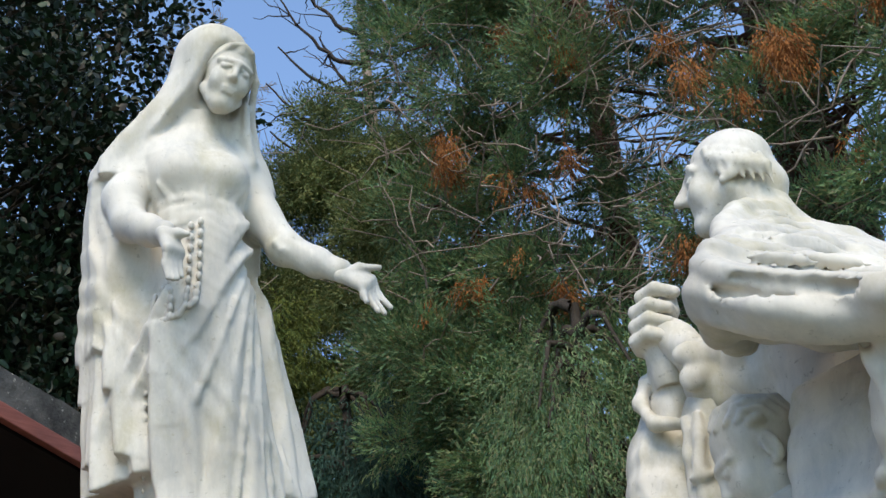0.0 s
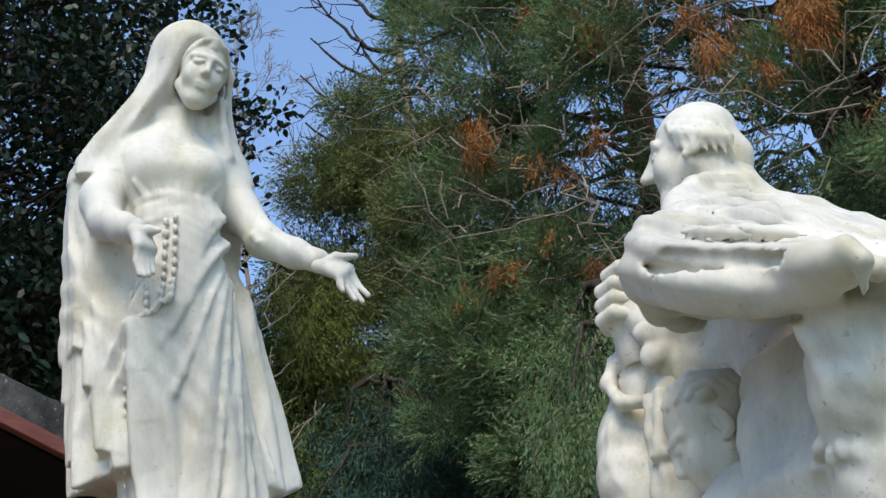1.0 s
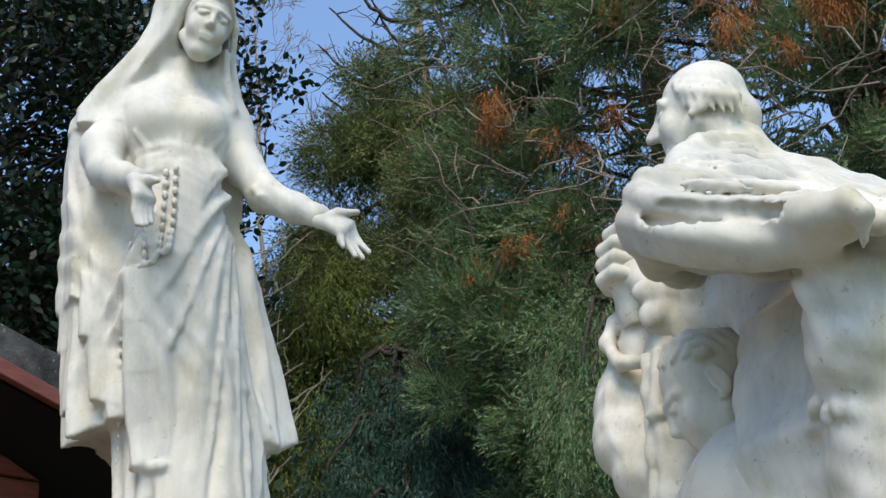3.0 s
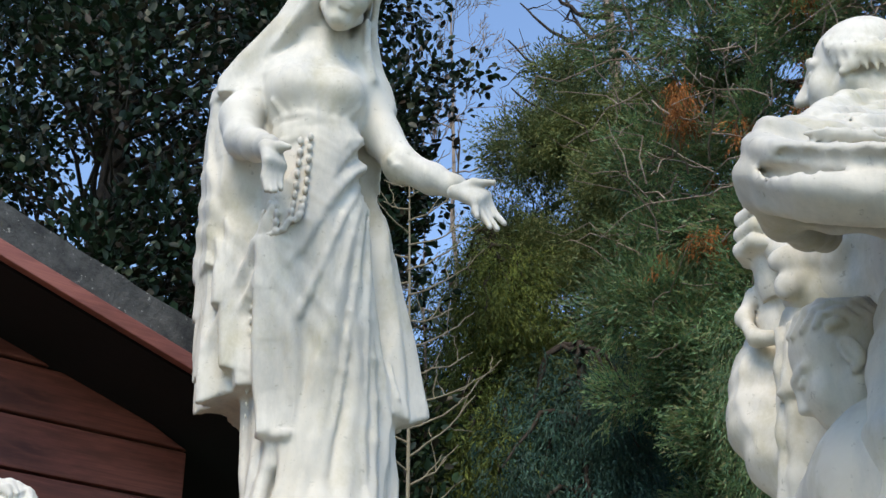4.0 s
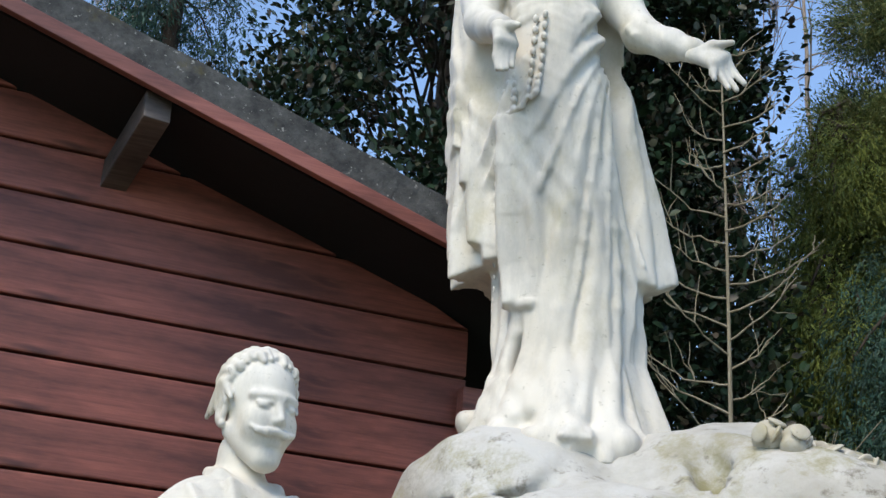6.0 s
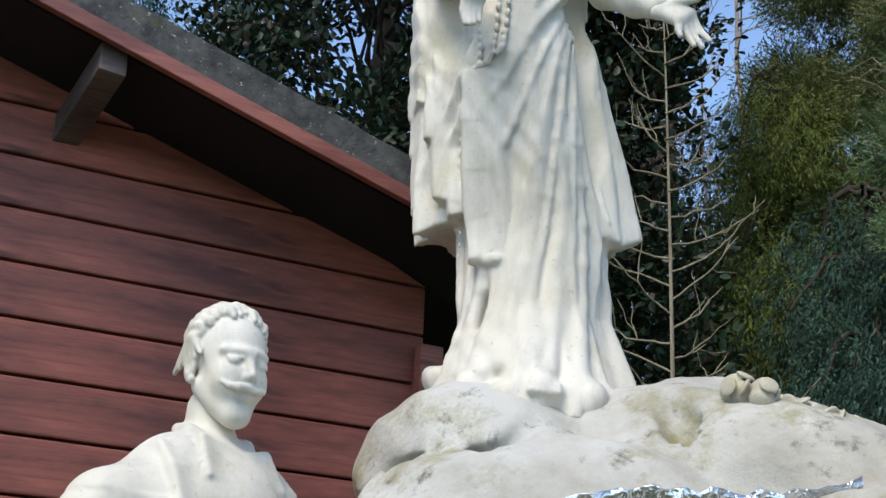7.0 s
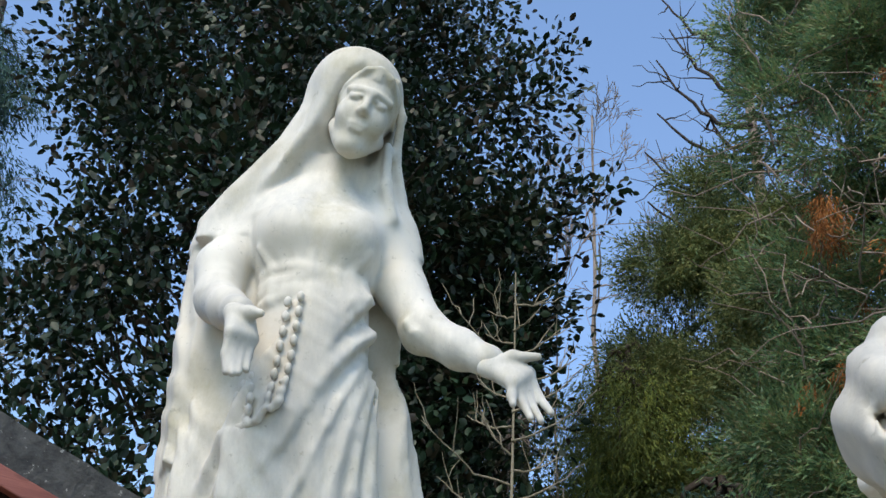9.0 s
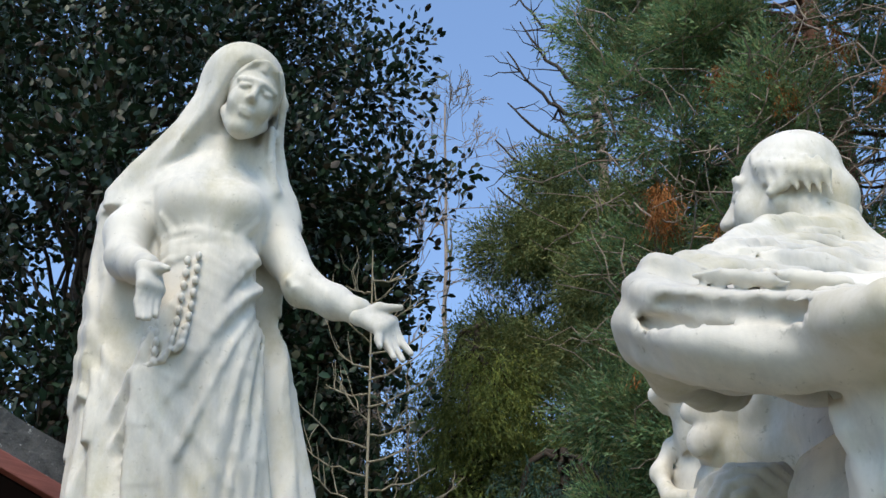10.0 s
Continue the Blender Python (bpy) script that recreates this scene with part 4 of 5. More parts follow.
def soldier():
    """A bust-high standing figure with cropped hair, moustache, collar and straps."""
    ox, oy, oz = -0.84, -0.03, 0.485
    s = Sculpt((-0.46, -0.26, 0.0), (0.36, 0.30, 1.72), STEP)
    H = 1.545

    def w(x, y, z):
        return (x, y, z)

    c, sn = math.cos(radians(28)), math.sin(radians(28))

    def f(r, fwd, z):
        """Right of the face, forward of the neck, height."""
        return (r * c + fwd * sn, r * sn - fwd * c, z)

    s.limb(f(0, -0.015, 1.26), f(0, -0.015, 1.44), 0.064, 0.055, 0.02)
    face = Sculpt((-0.16, -0.20, 1.36), (0.18, 0.16, 1.74), FINE)
    at = head(face, f(0, 0.02, H - 0.02), (4, 0, 15), 1.08)
    for sx in (-1, 1):
        face.chain([at(0, 0.104, -0.047), at(sx * 0.022, 0.103, -0.051), at(sx * 0.040, 0.094, -0.049), at(sx * 0.054, 0.084, -0.040)], [0.009, 0.010, 0.007, 0.003], 0.004)
    # wavy hair, parted at the side
    for k in range(15):
        q = -84 + 12 * k
        face.chain([skull(at, q * 0.9 + 10, o + 7 * math.sin(2 * k + o / 20), 1.02 + 0.07 * math.sin(radians(o)) ** 2) for o in (44 + 0.15 * abs(q), 62, 84, 110, 140, 168)], [0.007, 0.013, 0.014, 0.013, 0.012, 0.008], 0.004)
    for sx in (-1, 1):
        for k in range(6):
            face.chain([skull(at, sx * 66, 50 + 18 * k, 1.03), skull(at, sx * 82, 46 + 20 * k, 1.08), at(sx * 0.080, 0.026 - 0.020 * k, 0.020 - 0.006 * k)], [0.009, 0.011, 0.006], 0.004)
    # coat, collar, straps
    s.chain([f(-0.24, -0.01, 1.17), f(-0.10, -0.01, 1.27), f(0.10, -0.01, 1.27), f(0.24, -0.01, 1.17)], [0.085, 0.075, 0.075, 0.085], 0.06)
    s.limb(f(0, 0, 1.15), f(0, -0.02, 0.55), 0.19, 0.17, 0.08)
    s.limb(f(-0.12, 0, 1.12), f(-0.1, 0, 0.05), 0.13, 0.11, 0.06)
    s.limb(f(0.12, 0, 1.12), f(0.1, 0, 0.05), 0.13, 0.11, 0.06)
    s.chain([f(-0.27, -0.01, 1.16), f(-0.32, 0.0, 0.92), f(-0.27, 0.12, 0.72)], [0.085, 0.075, 0.06], 0.03)
    s.chain([f(0.27, -0.01, 1.16), f(0.31, 0.02, 0.92), f(0.22, 0.16, 0.8)], [0.085, 0.075, 0.06], 0.03)
    s.chain([f(-0.06, -0.05, 1.385), f(-0.085, 0.02, 1.365), f(-0.035, 0.085, 1.315)], [0.016, 0.017, 0.014], 0.012)
    s.chain([f(0.06, -0.05, 1.385), f(0.085, 0.02, 1.365), f(0.035, 0.085, 1.315)], [0.016, 0.017, 0.014], 0.012)
    s.slab(f(-0.06, 0.075, 1.335), f(-0.09, 0.125, 1.245), 0.042, 0.014, (sn, -c, 0.4), 0.006, 0.6)
    s.slab(f(0.06, 0.075, 1.335), f(0.09, 0.125, 1.245), 0.042, 0.014, (sn, -c, 0.4), 0.006, 0.6)
    s.slab(f(0, 0.10, 1.29), f(0, 0.195, 1.0), 0.028, 0.02, (sn, -c, 0.2), 0.01)
    s.blob(f(0.0, 0.135, 1.255), (0.022, 0.022, 0.022), k=0.006)
    for sx in (-1, 1):
        pts = [f(sx * 0.15, 0.03, 1.315), f(sx * 0.155, 0.085, 1.26), f(sx * 0.15, 0.145, 1.12), f(sx * 0.14, 0.175, 0.95)]
        for p, q in zip(pts, pts[1:]):
            s.slab(p, q, 0.028, 0.016, (sn, -c, 0.5), 0.006)
    s.ripple(lambda x, y, z: 0.005 * np.sin(26 * x + 9 * np.sin(6 * z) + 12 * z) * (z < 1.2))
    ob = new("statue", s.mesh("statue", MARBLE, face))
    ob.location = (ox, oy, oz)
    tagged(ob, "white marble statue of a moustached soldier with shoulder straps", "statue", "marble statues")


soldier()


def rock_base():
    s = Sculpt((-1.15, -2.65, -0.05), (1.35, 0.85, 2.26), 0.016)
    R, F = np.array([0.87, -0.49]), np.array([-0.49, -0.87])

    def w(r, f, z):
        p = R * r + F * f
        return (float(p[0]), float(p[1]), z)

    t = TURN
    s.blob(w(-0.10, -0.02, 1.86), (0.36, 0.36, 0.27), (0, 0, t), 0.06)
    s.blob(w(0.42, 0.02, 1.85), (0.42, 0.34, 0.285), (0, 4, t), 0.08)
    s.blob(w(0.60, 0.20, 1.80), (0.40, 0.34, 0.22), (0, 8, t), 0.08)
    s.blob(w(0.05, 0.32, 1.62), (0.50, 0.30, 0.28), (0, 0, t), 0.08)
    s.blob(w(0.1, 0.0, 0.9), (0.75, 0.7, 1.0), (0, 0, t), 0.1)
    s.limb((0.42, -0.9, 1.2), (0.45, -2.0, 1.15), 0.55, 0.6, 0.15)
    s.blend(lambda x, y, z: y - 0.80 + 0 * x + 0 * z, (-1.2, 0.5, 0), (1.4, 0.9, 2.2), 0.05, keep=True)
    s.limb((0.42, -0.6, 0.4), (0.45, -2.0, 0.4), 0.75, 0.75, 0.15)
    s.limb((-0.80, 0.0, 0.1), (-0.72, 0.0, 0.30), 0.36, 0.26, 0.1)
    # crack between the boulders
    for a, b in ((w(-0.46, 0.2, 1.80), w(-0.06, 0.36, 1.84)), (w(-0.06, 0.36, 1.84), w(0.0, 0.34, 1.95)), (w(0.0, 0.34, 1.95), w(0.10, 0.24, 2.09)), (w(-0.3, 0.36, 1.82), w(-0.31, 0.4, 1.6)), (w(0.3, 0.3, 2.06), w(0.36, 0.38, 1.85))):
        s.limb(a, b, 0.038, 0.032, 0.010, cut=True)

    def rough(x, y, z):
        ridge = 0.020 * np.abs(np.sin(5.5 * x + 3.1 * y + 2.2 * np.sin(4 * z + 2 * x))) + 0.014 * np.abs(np.sin(9 * z + 4 * x - 3 * y + 2 * np.sin(6 * x + 5 * y)))
        return ridge - 0.016 + 0.006 * np.sin(23 * x + 13 * z) * np.sin(21 * y - 17 * z + 3 * np.sin(9 * x))

    s.ripple(rough)
    ob = new("rock", s.mesh("rock", ROCK))
    tagged(ob, "pale weathered stone rock carrying the marble statues", "rock", kind="structure")


rock_base()


def carved_roses():
    rng = np.random.default_rng(5)
    thing = tagged(new("carved_roses"), "weathered stone roses carved on the rock", "carved flowers")
    R, F = np.array([0.87, -0.49]), np.array([-0.49, -0.87])
    for n in range(6):
        r, f, z = 0.47 + 0.050 * n, 0.36 + 0.03 * math.sin(2 * n), 2.012 - 0.020 * n + 0.010 * math.sin(3 * n)
        p = R * r + F * f
        s = Sculpt((-0.07, -0.07, -0.06), (0.07, 0.07, 0.06), 0.0035)
        s.blob((0, 0, -0.015), (0.03, 0.03, 0.025), k=0.01)
        for k in range(9):
            a = 2.4 * k
            q = 0.012 + 0.0042 * k
            s.blob((q * math.cos(a), q * math.sin(a), 0.022 - 0.0035 * k), (0.024, 0.006, 0.022), (0, 0, math.degrees(a) + 90), 0.004)
        ob = part("rose", s.mesh("rose", MARBLE_OLD), MARBLE_OLD, thing)
        ob.matrix_local = pose(float(p[0]), float(p[1]), z, rng.uniform(20, 60), rng.uniform(-20, 20), rng.uniform(0, 360))


carved_roses()


def foil_wrap():
    """Crumpled clear wrapping of a bouquet left along the rock."""
    rng = np.random.default_rng(9)
    R, F = np.array([0.87, -0.49]), np.array([-0.49, -0.87])
    n, m = 46, 4
    v = []
    for i in range(n):
        for j in range(m):
            r = -0.38 + 1.05 * i / (n - 1)
            f = 0.60 + 0.02 * math.sin(5 * r)
            z = 1.655 + 0.13 * max(0, r) + 0.02 * math.sin(9 * r) + 0.042 * (j / (m - 1) - 0.5)
            p = R * r + F * (f + 0.03 * (j / (m - 1)) + rng.normal(0, 0.007))
            v.append((p[0], p[1], z + rng.normal(0, 0.004)))
    i, j = np.meshgrid(np.arange(n - 1), np.arange(m - 1), indexing="ij")
    f = np.stack([i * m + j, (i + 1) * m + j, (i + 1) * m + j + 1, i * m + j + 1], -1).reshape(-1, 4)
    ob = new("foil_wrapping", mesh_from("foil_wrapping", v, f, FOIL))
    ob.modifiers.new("thickness", "SOLIDIFY").thickness = 0.003
    tagged(ob, "crumpled silvery foil wrapping lying along the rock", "wrapping")


foil_wrap()


# ---- trees ----
def crown_points(rng, centres, radii, number, flat=0.8, hollow=0.35):
    """Points and outward ways in clumps round the centres."""
    centres, radii = np.array(centres, float), np.array(radii, float)
    share = radii**2 / (radii**2).sum()
    pick = rng.choice(len(centres), number, p=share)
    d = rng.normal(0, 1, (number, 3))
    d /= np.linalg.norm(d, axis=1)[:, None]
    r = (hollow + (1 - hollow) * rng.random(number) ** 0.6)[:, None] * radii[pick][:, None]
    p = centres[pick] + d * r * (1, 1, flat)
    return p, d


def clumps_in(rng, lo, hi, number, size):
    lo, hi = np.array(lo, float), np.array(hi, float)
    return lo + (hi - lo) * rng.random((number, 3)), rng.uniform(size * 0.6, size * 1.3, number)


def stand_at(thing, turn, k, lift=1.0):
    """Sets a tree further off in the garden: turned about the lawn, k times as far and as large."""
    c = Matrix.Translation((-1.6, -2.75, 1.35))
    thing.matrix_world = c @ Matrix.Rotation(radians(turn), 4, "Z") @ Matrix.Diagonal((k, k, k * lift, 1)) @ c.inverted()
    return thing


def tree_thing(name, label, base, top, radius, limbs, bark, rng, category="tree", sides=9, limb_bark=None):
    thing = tagged(new(name), label, category)
    pts = bend(base, top, 0, 14, rng, 0.003)
    rad = np.linspace(radius, radius * 0.25, 14)
    rad[0] *= 1.35
    part("trunk", tubes_mesh("trunk", [(pts, rad)], bark, sides + 3), bark, thing)
    if limbs:
        tagged(part("branch_work", tubes_mesh("branch_work", limbs, limb_bark or bark, 5), bark, thing), kind="stuff")
    return thing


def magnolia():
    rng = np.random.default_rng(11)
    base, top = (1.0, 6.9, 0.0), (1.2, 6.9, 9.5)
    c, r = [], []
    for k in range(230):
        z = rng.uniform(2.4, 11.5)
        reach = np.interp(z, [2.6, 5, 8, 11.5], [2.6, 2.7, 2.7, 2.1])
        a = rng.uniform(0, 2 * math.pi)
        q = reach * rng.uniform(0.45, 1.0)
        x, y = 1.25 + 1.0 * q * math.cos(a), 6.7 + 0.75 * q * math.sin(a)
        if x < np.interp(z, [4, 6, 7.3, 8.3, 12], [-1.4, -0.65, -0.2, -1.0, -0.6]):
            continue
        c.append((x, y, z))
        r.append(rng.uniform(0.4, 0.75))
    c += [(3.55, 5.1, 7.75), (3.75, 4.95, 7.95), (3.2, 5.3, 7.9), (3.3, 5.2, 9.4), (3.0, 5.4, 8.9), (2.9, 5.3, 7.4), (-0.5, 6.0, 5.2)]
    r += [0.32, 0.2, 0.45, 0.35, 0.5, 0.5, 0.4]
    for k in range(80):
        c.append((rng.uniform(2.0, 3.4), rng.uniform(5.2, 6.6), rng.uniform(2.8, 8.6)))
        r.append(rng.uniform(0.35, 0.6))
    limbs = []
    for (x, y, z), q in zip(c, r):
        zb = max(1.2, z - rng.uniform(0.6, 1.6))
        limbs.append((bend((1.1, 6.9, zb), (x, y, z), 0.1, 8, rng, 0.03), np.linspace(0.026, 0.006, 8)))
    t = tree_thing("magnolia", "large evergreen magnolia with glossy dark leaves behind the house", base, top, 0.26, limbs, BARK_DARK, rng)
    p, d = crown_points(rng, c, r, 98000, 0.9, 0.15)
    part("crown", scatter("crown", [blade_leaf(0.34), blade_leaf(0.28)], p, d + (0, 0, 0.25), rng.uniform(0.055, 0.105, len(p)), LEAF_MAGNOLIA, rng, 0.6), LEAF_MAGNOLIA, t)
    stand_at(t, -4.9, 1.4, 1.04)


magnolia()


def sequoia():
    rng = np.random.default_rng(21)
    shapes = [spray(rng, 26, 0.55, 0.044) for _ in range(5)]
    c, r = [], []
    # boughs hanging towards the garden
    for k in range(430):
        y = rng.uniform(-2.6, 3.35)
        z = rng.uniform(1.5, 10.5)
        edge = np.interp(y, [-2.6, 0, 2, 4.0], [4.3, 4.2, 4.1, 4.2])
        x = edge + abs(rng.normal(0, 0.8))
        if y > 3.1 and z < 3.5:
            continue
        if z > 5.4 and y < 1.5 and rng.random() < 0.42:
            continue
        c.append((x, y, z))
        r.append(rng.uniform(0.16, 0.42))
    limbs = []
    for n, ((x, y, z), q) in enumerate(zip(c, r)):
        sx, sy = (7.1, 1.0) if y < 2 else (6.6, 2.6)
        limbs.append((bend((sx, sy, z + rng.uniform(0.2, 1.2)), (x, y, z), rng.uniform(-0.2, 0.4), 9, rng, 0.03), np.linspace(0.03, 0.008, 9)))
    # bare dead twigs showing between the boughs
    twigs = []
    for k in range(1000):
        y, z = rng.uniform(-2.0, 3.0), rng.uniform(4.9, 9.2)
        a = np.array([rng.uniform(3.9, 5.2), y, z])
        b = a + rng.normal(0, 1, 3) * (0.3, 0.55, 0.35) + (-0.25, 0, 0.1)
        twigs.append((bend(a, b, rng.uniform(-0.15, 0.15), 7, rng, 0.06), np.linspace(0.008, 0.0025, 7)))
    t = tree_thing("giant_sequoia", "tall sequoia with drooping green and dead orange foliage", (7.3, 1.0, 0), (7.1, 0.9, 16), 0.42, limbs, BARK_RED, rng)
    tagged(part("dead_twig_work", tubes_mesh("dead_twig_work", twigs, BARK_GREY, 4), BARK_GREY, t), "bare grey-brown dead twigs", kind="stuff")
    p, d = crown_points(rng, c, r, 38000, 0.6, 0.1)
    part("crown", scatter("crown", shapes, p, d * 0.8 + (-0.3, 0, 0.15), rng.uniform(0.12, 0.21, len(p)), LEAF_SEQUOIA, rng, 0.35), LEAF_SEQUOIA, t)
    # dead orange sprays
    dead = [(4.05, 2.3, 6.62), (4.06, 2.36, 6.45), (3.93, -0.36, 5.75), (4.0, -0.25, 5.9), (3.75, 0.2, 5.85), (4.1, 1.7, 7.3), (4.2, 1.4, 7.1), (4.1, 0.62, 4.95), (4.2, 0.5, 4.85), (4.2, -0.9, 6.0), (4.3, 2.6, 6.9)]
    sizes = [0.09, 0.13, 0.14, 0.12, 0.10, 0.08, 0.08, 0.10, 0.08, 0.13, 0.08]
    for k in range(30):
        dead.append((rng.uniform(3.95, 4.5), rng.uniform(-1.8, 2.8), rng.uniform(5.0, 8.6)))
        sizes.append(rng.uniform(0.03, 0.085))
    q, e = crown_points(rng, dead, [0.85 * v for v in sizes], 850, 1.6, 0.0)
    hang = [spray(rng, 18, 0.25, 0.03, 0.2) for _ in range(3)]
    part("dead_foliage", scatter("dead_foliage", hang, q, e * 0.3 + (0, 0, -0.9), rng.uniform(0.12, 0.2, len(q)), LEAF_DEAD, rng, 0.2), LEAF_DEAD, t, "dead orange needle sprays")
    t2 = tree_thing("sequoia_stem", "second reddish fibrous sequoia stem", (7.7, -0.4, 0), (7.5, -0.2, 16), 0.36, [], BARK_RED, rng)
    stand_at(t2, -2.2, 1.5)
    t3 = tree_thing("sequoia_stem", "slim reddish sequoia stem among boughs", (6.7, 2.7, 0), (6.6, 2.5, 14), 0.22, [], BARK_RED, rng)
    stand_at(t3, -2.2, 1.5)
    stand_at(t, -2.2, 1.5)


sequoia()


def pale_conifer():
    rng = np.random.default_rng(31)
    limbs, c, r = [], [], []
    for k in range(34):
        z = rng.uniform(3.6, 8.8)
        a = rng.uniform(math.pi * 0.55, math.pi * 1.75)
        q = np.interp(z, [3.6, 7, 8.8], [1.5, 1.5, 0.75]) * rng.uniform(0.5, 1)
        e = np.array([5.9 + q * math.cos(a), 5.7 + q * math.sin(a), z])
        limbs.append((bend((5.95, 5.65, z + 0.3), e, -0.12, 9, rng, 0.03), np.linspace(0.035, 0.008, 9)))
        for t in (0.55, 0.8, 1.0):
            c.append(np.array([5.95, 5.65, z + 0.2]) * (1 - t) + e * t)
            r.append(rng.uniform(0.22, 0.48))
    # long dead branches reaching into the gap of sky
    for z, (ex, ey, ez) in [(9.55, (5.1, 6.1, 10.4)), (9.9, (5.3, 6.1, 10.9)), (9.15, (5.15, 6.2, 9.8)), (8.6, (5.0, 6.25, 9.3)), (10.4, (5.3, 6.2, 11.4)), (8.9, (5.3, 6.2, 8.95)), (9.35, (5.5, 5.9, 9.9)), (8.4, (4.9, 6.1, 8.6)), (9.7, (6.6, 5.1, 10.1))]:
        b = np.array([ex, ey, ez])
        main = bend((5.9, 5.6, z), b, rng.uniform(0.1, 0.3), 14, rng, 0.016)
        limbs.append((main, np.linspace(0.034, 0.009, 14)))
        for n in range(7):
            s = main[rng.integers(3, 13)]
            limbs.append((bend(s, s + rng.normal(0, 0.22, 3) + (-0.1, 0.12, 0.15), 0.03, 6, rng, 0.05), np.linspace(0.010, 0.003, 6)))
    t = tree_thing("conifer", "half-dead conifer with bare upper branches and pale foliage", (6.0, 5.7, 0), (5.9, 5.6, 13), 0.12, limbs, BARK_GREY, rng, limb_bark=BARK_DARK)
    p, d = crown_points(rng, c, r, 22000, 0.7, 0.1)
    part("crown", scatter("crown", [spray(rng, 16, 0.6, 0.042, 0.15) for _ in range(4)], p, d * 0.7 + (-0.2, 0, -0.15), rng.uniform(0.12, 0.24, len(p)), LEAF_PALE, rng, 0.4), LEAF_PALE, t)
    stand_at(t, -5.2, 1.5, 1.08)


pale_conifer()


def hanging_conifer(name, label, base, height, reach, z_low, number, leaf, seed, size=0.24, trunk=0.14, turn=0.0, k=1.5, lift=1.0):
    rng = np.random.default_rng(seed)
    limbs, c, r = [], [], []
    base = np.array(base, float)
    for n in range(60):
        z = rng.uniform(z_low, height)
        a = rng.uniform(0, 2 * math.pi)
        q = reach * (1 - 0.6 * (z - z_low) / (height - z_low)) * rng.uniform(0.4, 1)
        e = base + (q * math.cos(a), q * math.sin(a), z)
        limbs.append((bend(base + (0, 0, z + 0.4), e, -0.2, 7, rng, 0.03), np.linspace(0.03, 0.008, 7)))
        for s in (0.6, 1.0):
            c.append((base + (0, 0, z + 0.3)) * (1 - s) + e * s - (0, 0, 0.1))
            r.append(rng.uniform(0.26, 0.52))
    t = tree_thing(name, label, base, base + (0.05, 0, height + 0.4), trunk, limbs, BARK_DARK, rng)
    p, d = crown_points(rng, c, r, number, 1.0, 0.1)
    part("crown", scatter("crown", [spray(rng, 16, 0.45, 0.032, 0.5) for _ in range(4)], p, d * 0.5 + (0, 0, -0.7), rng.uniform(size * 0.6, size * 1.2, len(p)), leaf, rng, 0.3), leaf, t)
    stand_at(t, turn, k, lift)


hanging_conifer("yew", "dark blue-green yew with hanging sprays", (4.7, 4.5, 0), 4.6, 1.5, 0.8, 11000, LEAF_YEW, 41, 0.18, turn=-3, lift=1.18)
hanging_conifer("yew", "dark yew standing deeper in shade", (7.0, 6.3, 0), 7.0, 2.0, 1.2, 8000, LEAF_YEW, 42, 0.3, turn=-2)
hanging_conifer("cypress", "cypress with yellow-green drooping sprays", (4.5, 5.75, 0), 6.3, 1.1, 2.4, 9500, LEAF_YELLOW, 43, 0.18, turn=-4.3, lift=1.1)
hanging_conifer("spruce", "tall dark spruce with drooping branches behind the house", (-2.6, 12.0, 0), 13.5, 1.9, 4.0, 3200, LEAF_YEW, 44, 0.4, 0.25, turn=-10, k=1.2)


def bare_tree(name, label, base, height, spread, seed, bark, trunk, levels=4, low=0.25, twig=0.004, turn=0.0, far=1.2, lift=1.0):
    rng = np.random.default_rng(seed)
    base = np.array(base, float)
    lines = []

    def grow(a, way, length, radius, level):
        b = a + way * length
        pts = bend(a, b, 0, 6, rng, 0.03)
        lines.append((pts, np.linspace(radius, max(twig, radius * 0.55), 6)))
        if level == 0:
            return
        for n in range(3 if level > 1 else 4):
            s = pts[rng.integers(2, 6)]
            w = way + rng.normal(0, spread, 3) + (0, 0, 0.12)
            w /= np.linalg.norm(w)
            grow(s, w, length * rng.uniform(0.5, 0.8), max(twig, radius * 0.55), level - 1)

    n = 9
    for k in range(n):
        z = height * (low + (1 - low) * k / n)
        a = rng.uniform(0, 2 * math.pi)
        w = np.array([math.cos(a), math.sin(a), rng.uniform(0.3, 0.9)])
        grow(base + (0, 0, z), w / np.linalg.norm(w), height * 0.16 * (1.3 - k / n), trunk * 0.4 * (1.2 - k / n), levels - 2)
    t = tree_thing(name, label, base, base + (0.02, 0, height), trunk, [], bark, rng)
    tagged(part("branch_work", tubes_mesh("branch_work", lines, bark, 4), bark, t), kind="stuff")
    stand_at(t, turn, far, lift)


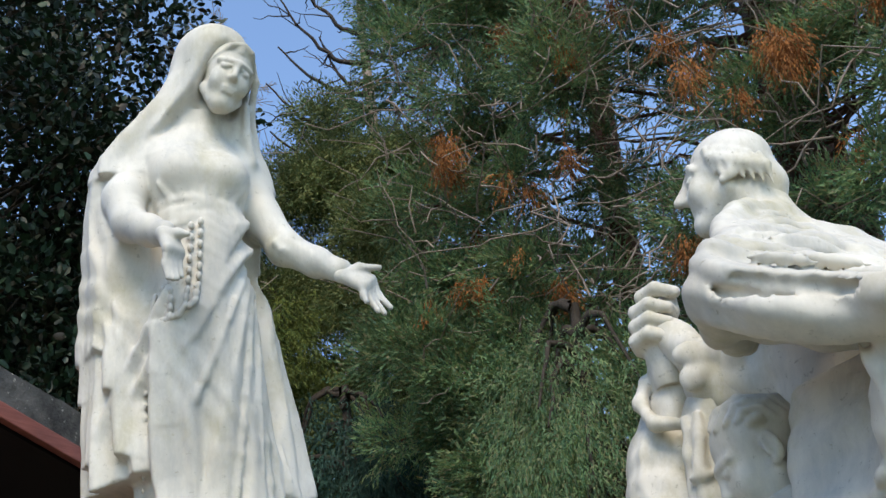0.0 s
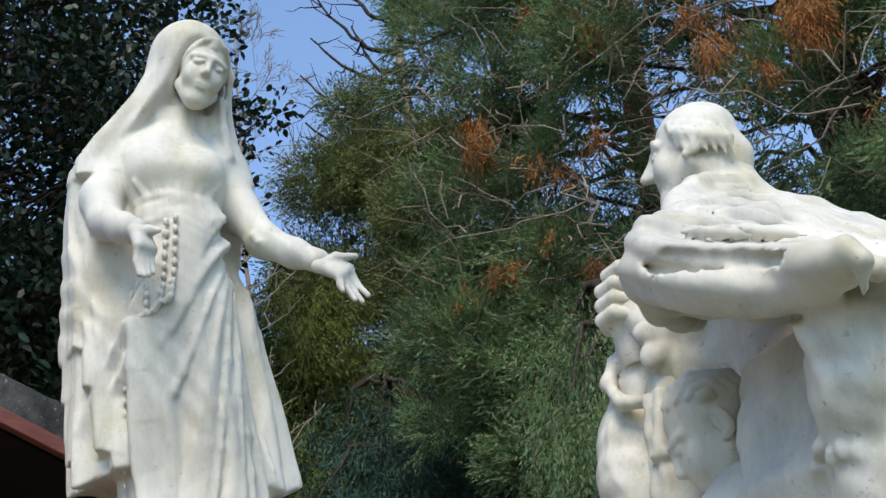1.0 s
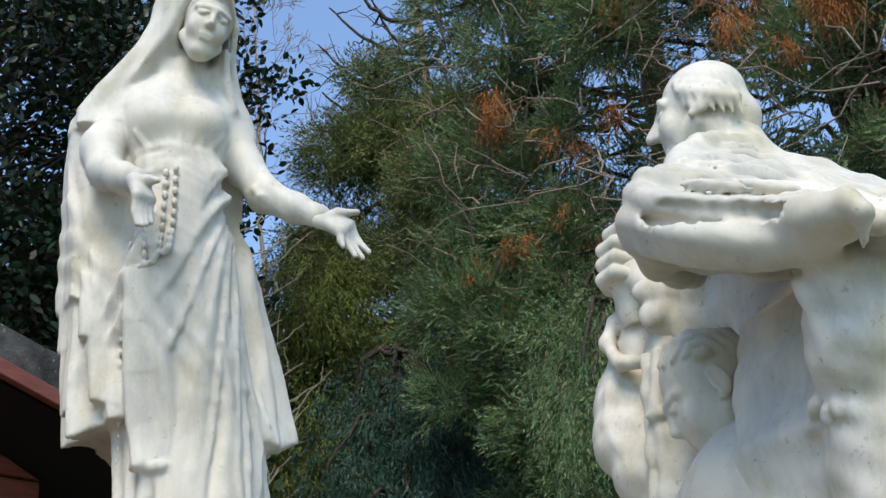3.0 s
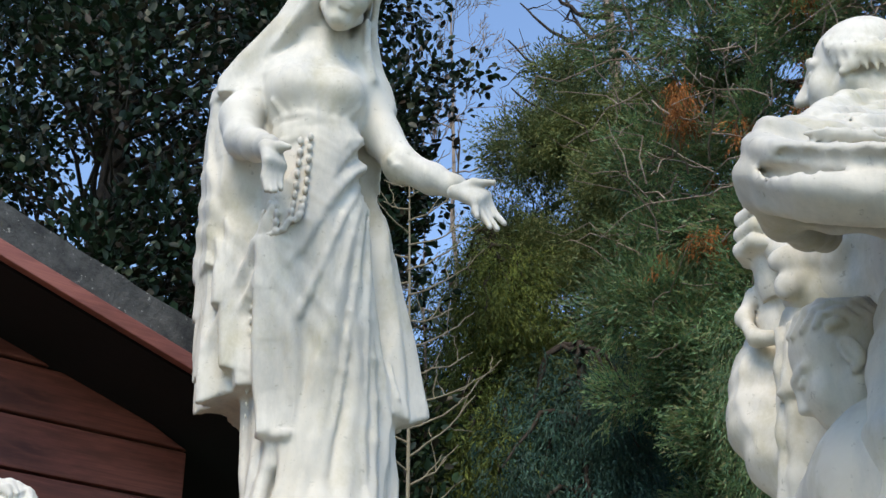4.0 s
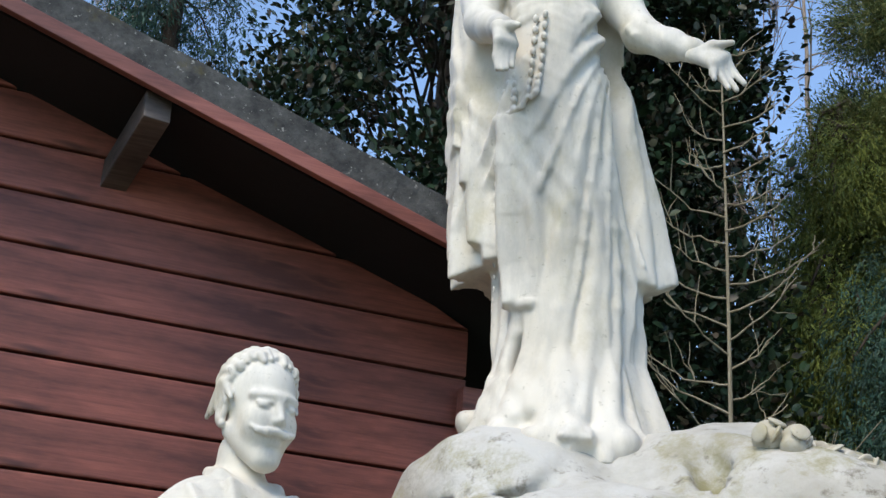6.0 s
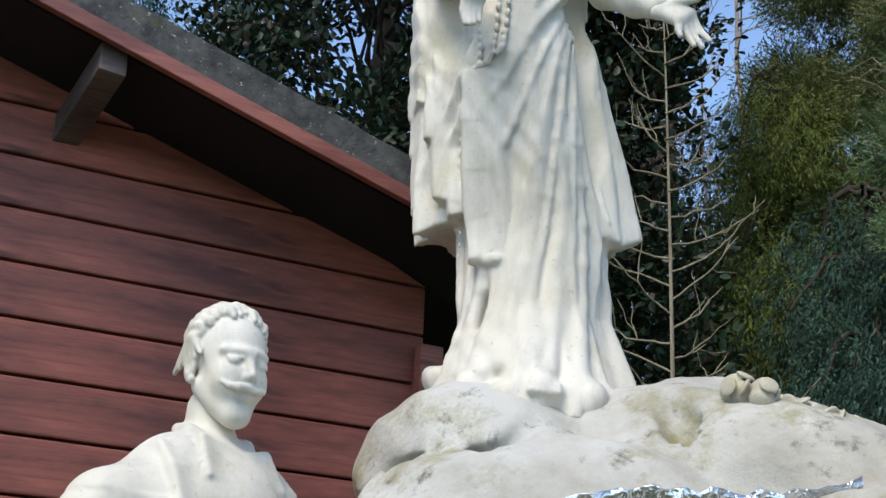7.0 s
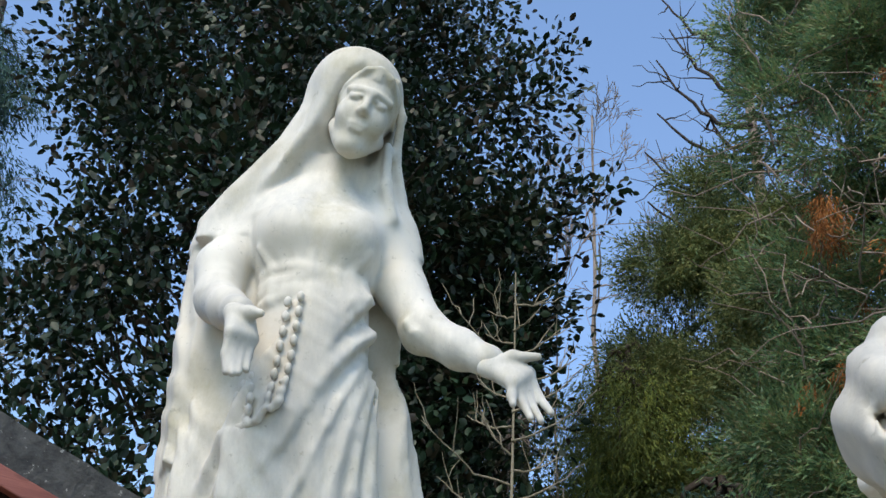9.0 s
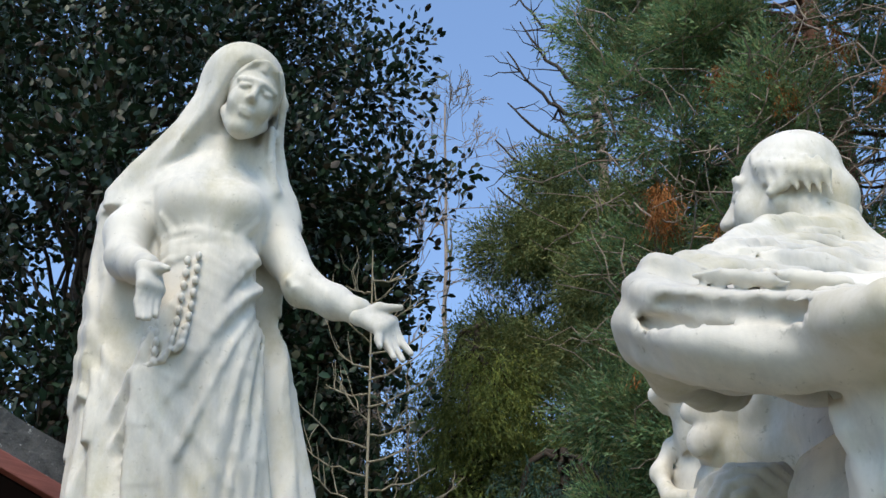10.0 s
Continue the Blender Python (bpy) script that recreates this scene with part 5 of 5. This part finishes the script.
def sapling():
    """A slim young tree with paired upcurving side branches."""
    rng = np.random.default_rng(52)
    bx, by, top = 2.78, 3.41, 6.25
    t = tagged(new("sapling"), "slim bare young tree with pale upswept branches", "tree")
    pts = [(bx - 0.012 * math.sin(0.9 * z), by, z) for z in np.linspace(0, top, 20)]
    part("trunk", tubes_mesh("trunk", [(pts, np.linspace(0.026, 0.004, 20))], BARK_PALE, 8), BARK_PALE, t)
    lines = []
    for n in range(44):
        z = 2.0 + 4.1 * n / 44
        a = rng.uniform(-0.7, 0.7) - 0.6 + (0 if n % 2 else math.pi)
        l = rng.uniform(0.3, 1.05) * (1.25 - z / 7.6)
        e = np.array([bx + l * math.cos(a), by + l * math.sin(a), z + l * rng.uniform(0.35, 0.9)])
        main = bend((bx, by, z), e, l * 0.10, 9, rng, 0.02)
        lines.append((main, np.linspace(0.0085, 0.003, 9)))
        for k in range(3):
            s = main[rng.integers(3, 8)]
            lines.append((bend(s, s + rng.normal(0, 0.08, 3) + (0.07 * math.cos(a), 0, 0.18), 0.01, 5, rng, 0.04), np.linspace(0.005, 0.002, 5)))
    tagged(part("branch_work", tubes_mesh("branch_work", lines, BARK_PALE, 4), BARK_PALE, t), kind="stuff")


sapling()
bare_tree("bare_tree", "leafless tree far behind against the sky", (12.5, 19.0, 6.0), 15.5, 0.5, 61, BARK_GREY, 0.09, 6, 0.3, 0.007, turn=-5.5, lift=1.05)
bare_tree("bare_tree", "leafless grey tree against the sky behind the house", (0.0, 19.5, 6.0), 11.5, 0.5, 62, BARK_GREY, 0.10, 6, 0.35, 0.007)
bare_tree("bare_tree", "leafless grey tree behind the house roof", (-4.5, 20.0, 6.0), 12.0, 0.5, 63, BARK_GREY, 0.10, 6, 0.35, 0.007)
bare_tree("bare_tree", "leafless slender thicket tree behind the sapling", (4.3, 7.6, 0.5), 6.2, 0.5, 64, BARK_GREY, 0.025, 6, 0.2, 0.005, turn=-7, far=1.5, lift=1.5)
hanging_conifer("spruce", "dark evergreen filling the slope behind the sapling", (5.4, 9.4, 0), 8.9, 2.6, 1.0, 7000, LEAF_WOOD, 45, 0.34, turn=-5)
hanging_conifer("spruce", "shaded evergreen between the magnolia and cypress", (3.7, 9.6, 0), 8.6, 2.2, 1.0, 6000, LEAF_WOOD, 46, 0.34, turn=-5)
hanging_conifer("juniper", "fresh green juniper bush beside the sequoia", (4.3, 1.5, 0), 3.9, 1.3, 0.5, 11000, LEAF_SEQUOIA, 47, 0.14, turn=-1, lift=1.25)


def woodland():
    """Undergrowth and far woods on the slope, too many to count."""
    rng = np.random.default_rng(71)
    p = []
    while len(p) < 900:
        x, y = rng.uniform(-9, 24), rng.uniform(3, 26)
        s = 0.62 * x + 0.78 * y
        if 8.6 < s < 20 and not (-6 < x < 0.6 and y < 8):
            k = np.clip((s - 12.5) / 22, 0, 1)
            g = 9 * k * k * (3 - 2 * k)
            for h in rng.uniform(0.2, np.interp(s, [8.6, 11, 20], [1.4, 6.4, 5.2]), 3):
                p.append((x, y, g + h))
    c = np.array(p)
    q, d = crown_points(rng, c, rng.uniform(0.5, 1.1, len(c)), 24000, 0.8, 0.1)
    me = scatter("woodland", [spray(rng, 12, 0.6, 0.04, 0.1) for _ in range(4)], q, d + (0, 0, 0.2), rng.uniform(0.2, 0.42, len(q)), LEAF_WOOD, rng, 0.5)
    stand_at(new("woodland", me), -5, 1.3)
    tagged(bpy.data.objects["woodland"], "dense mixed evergreen undergrowth on the slope", "woodland", kind="stuff")


woodland()
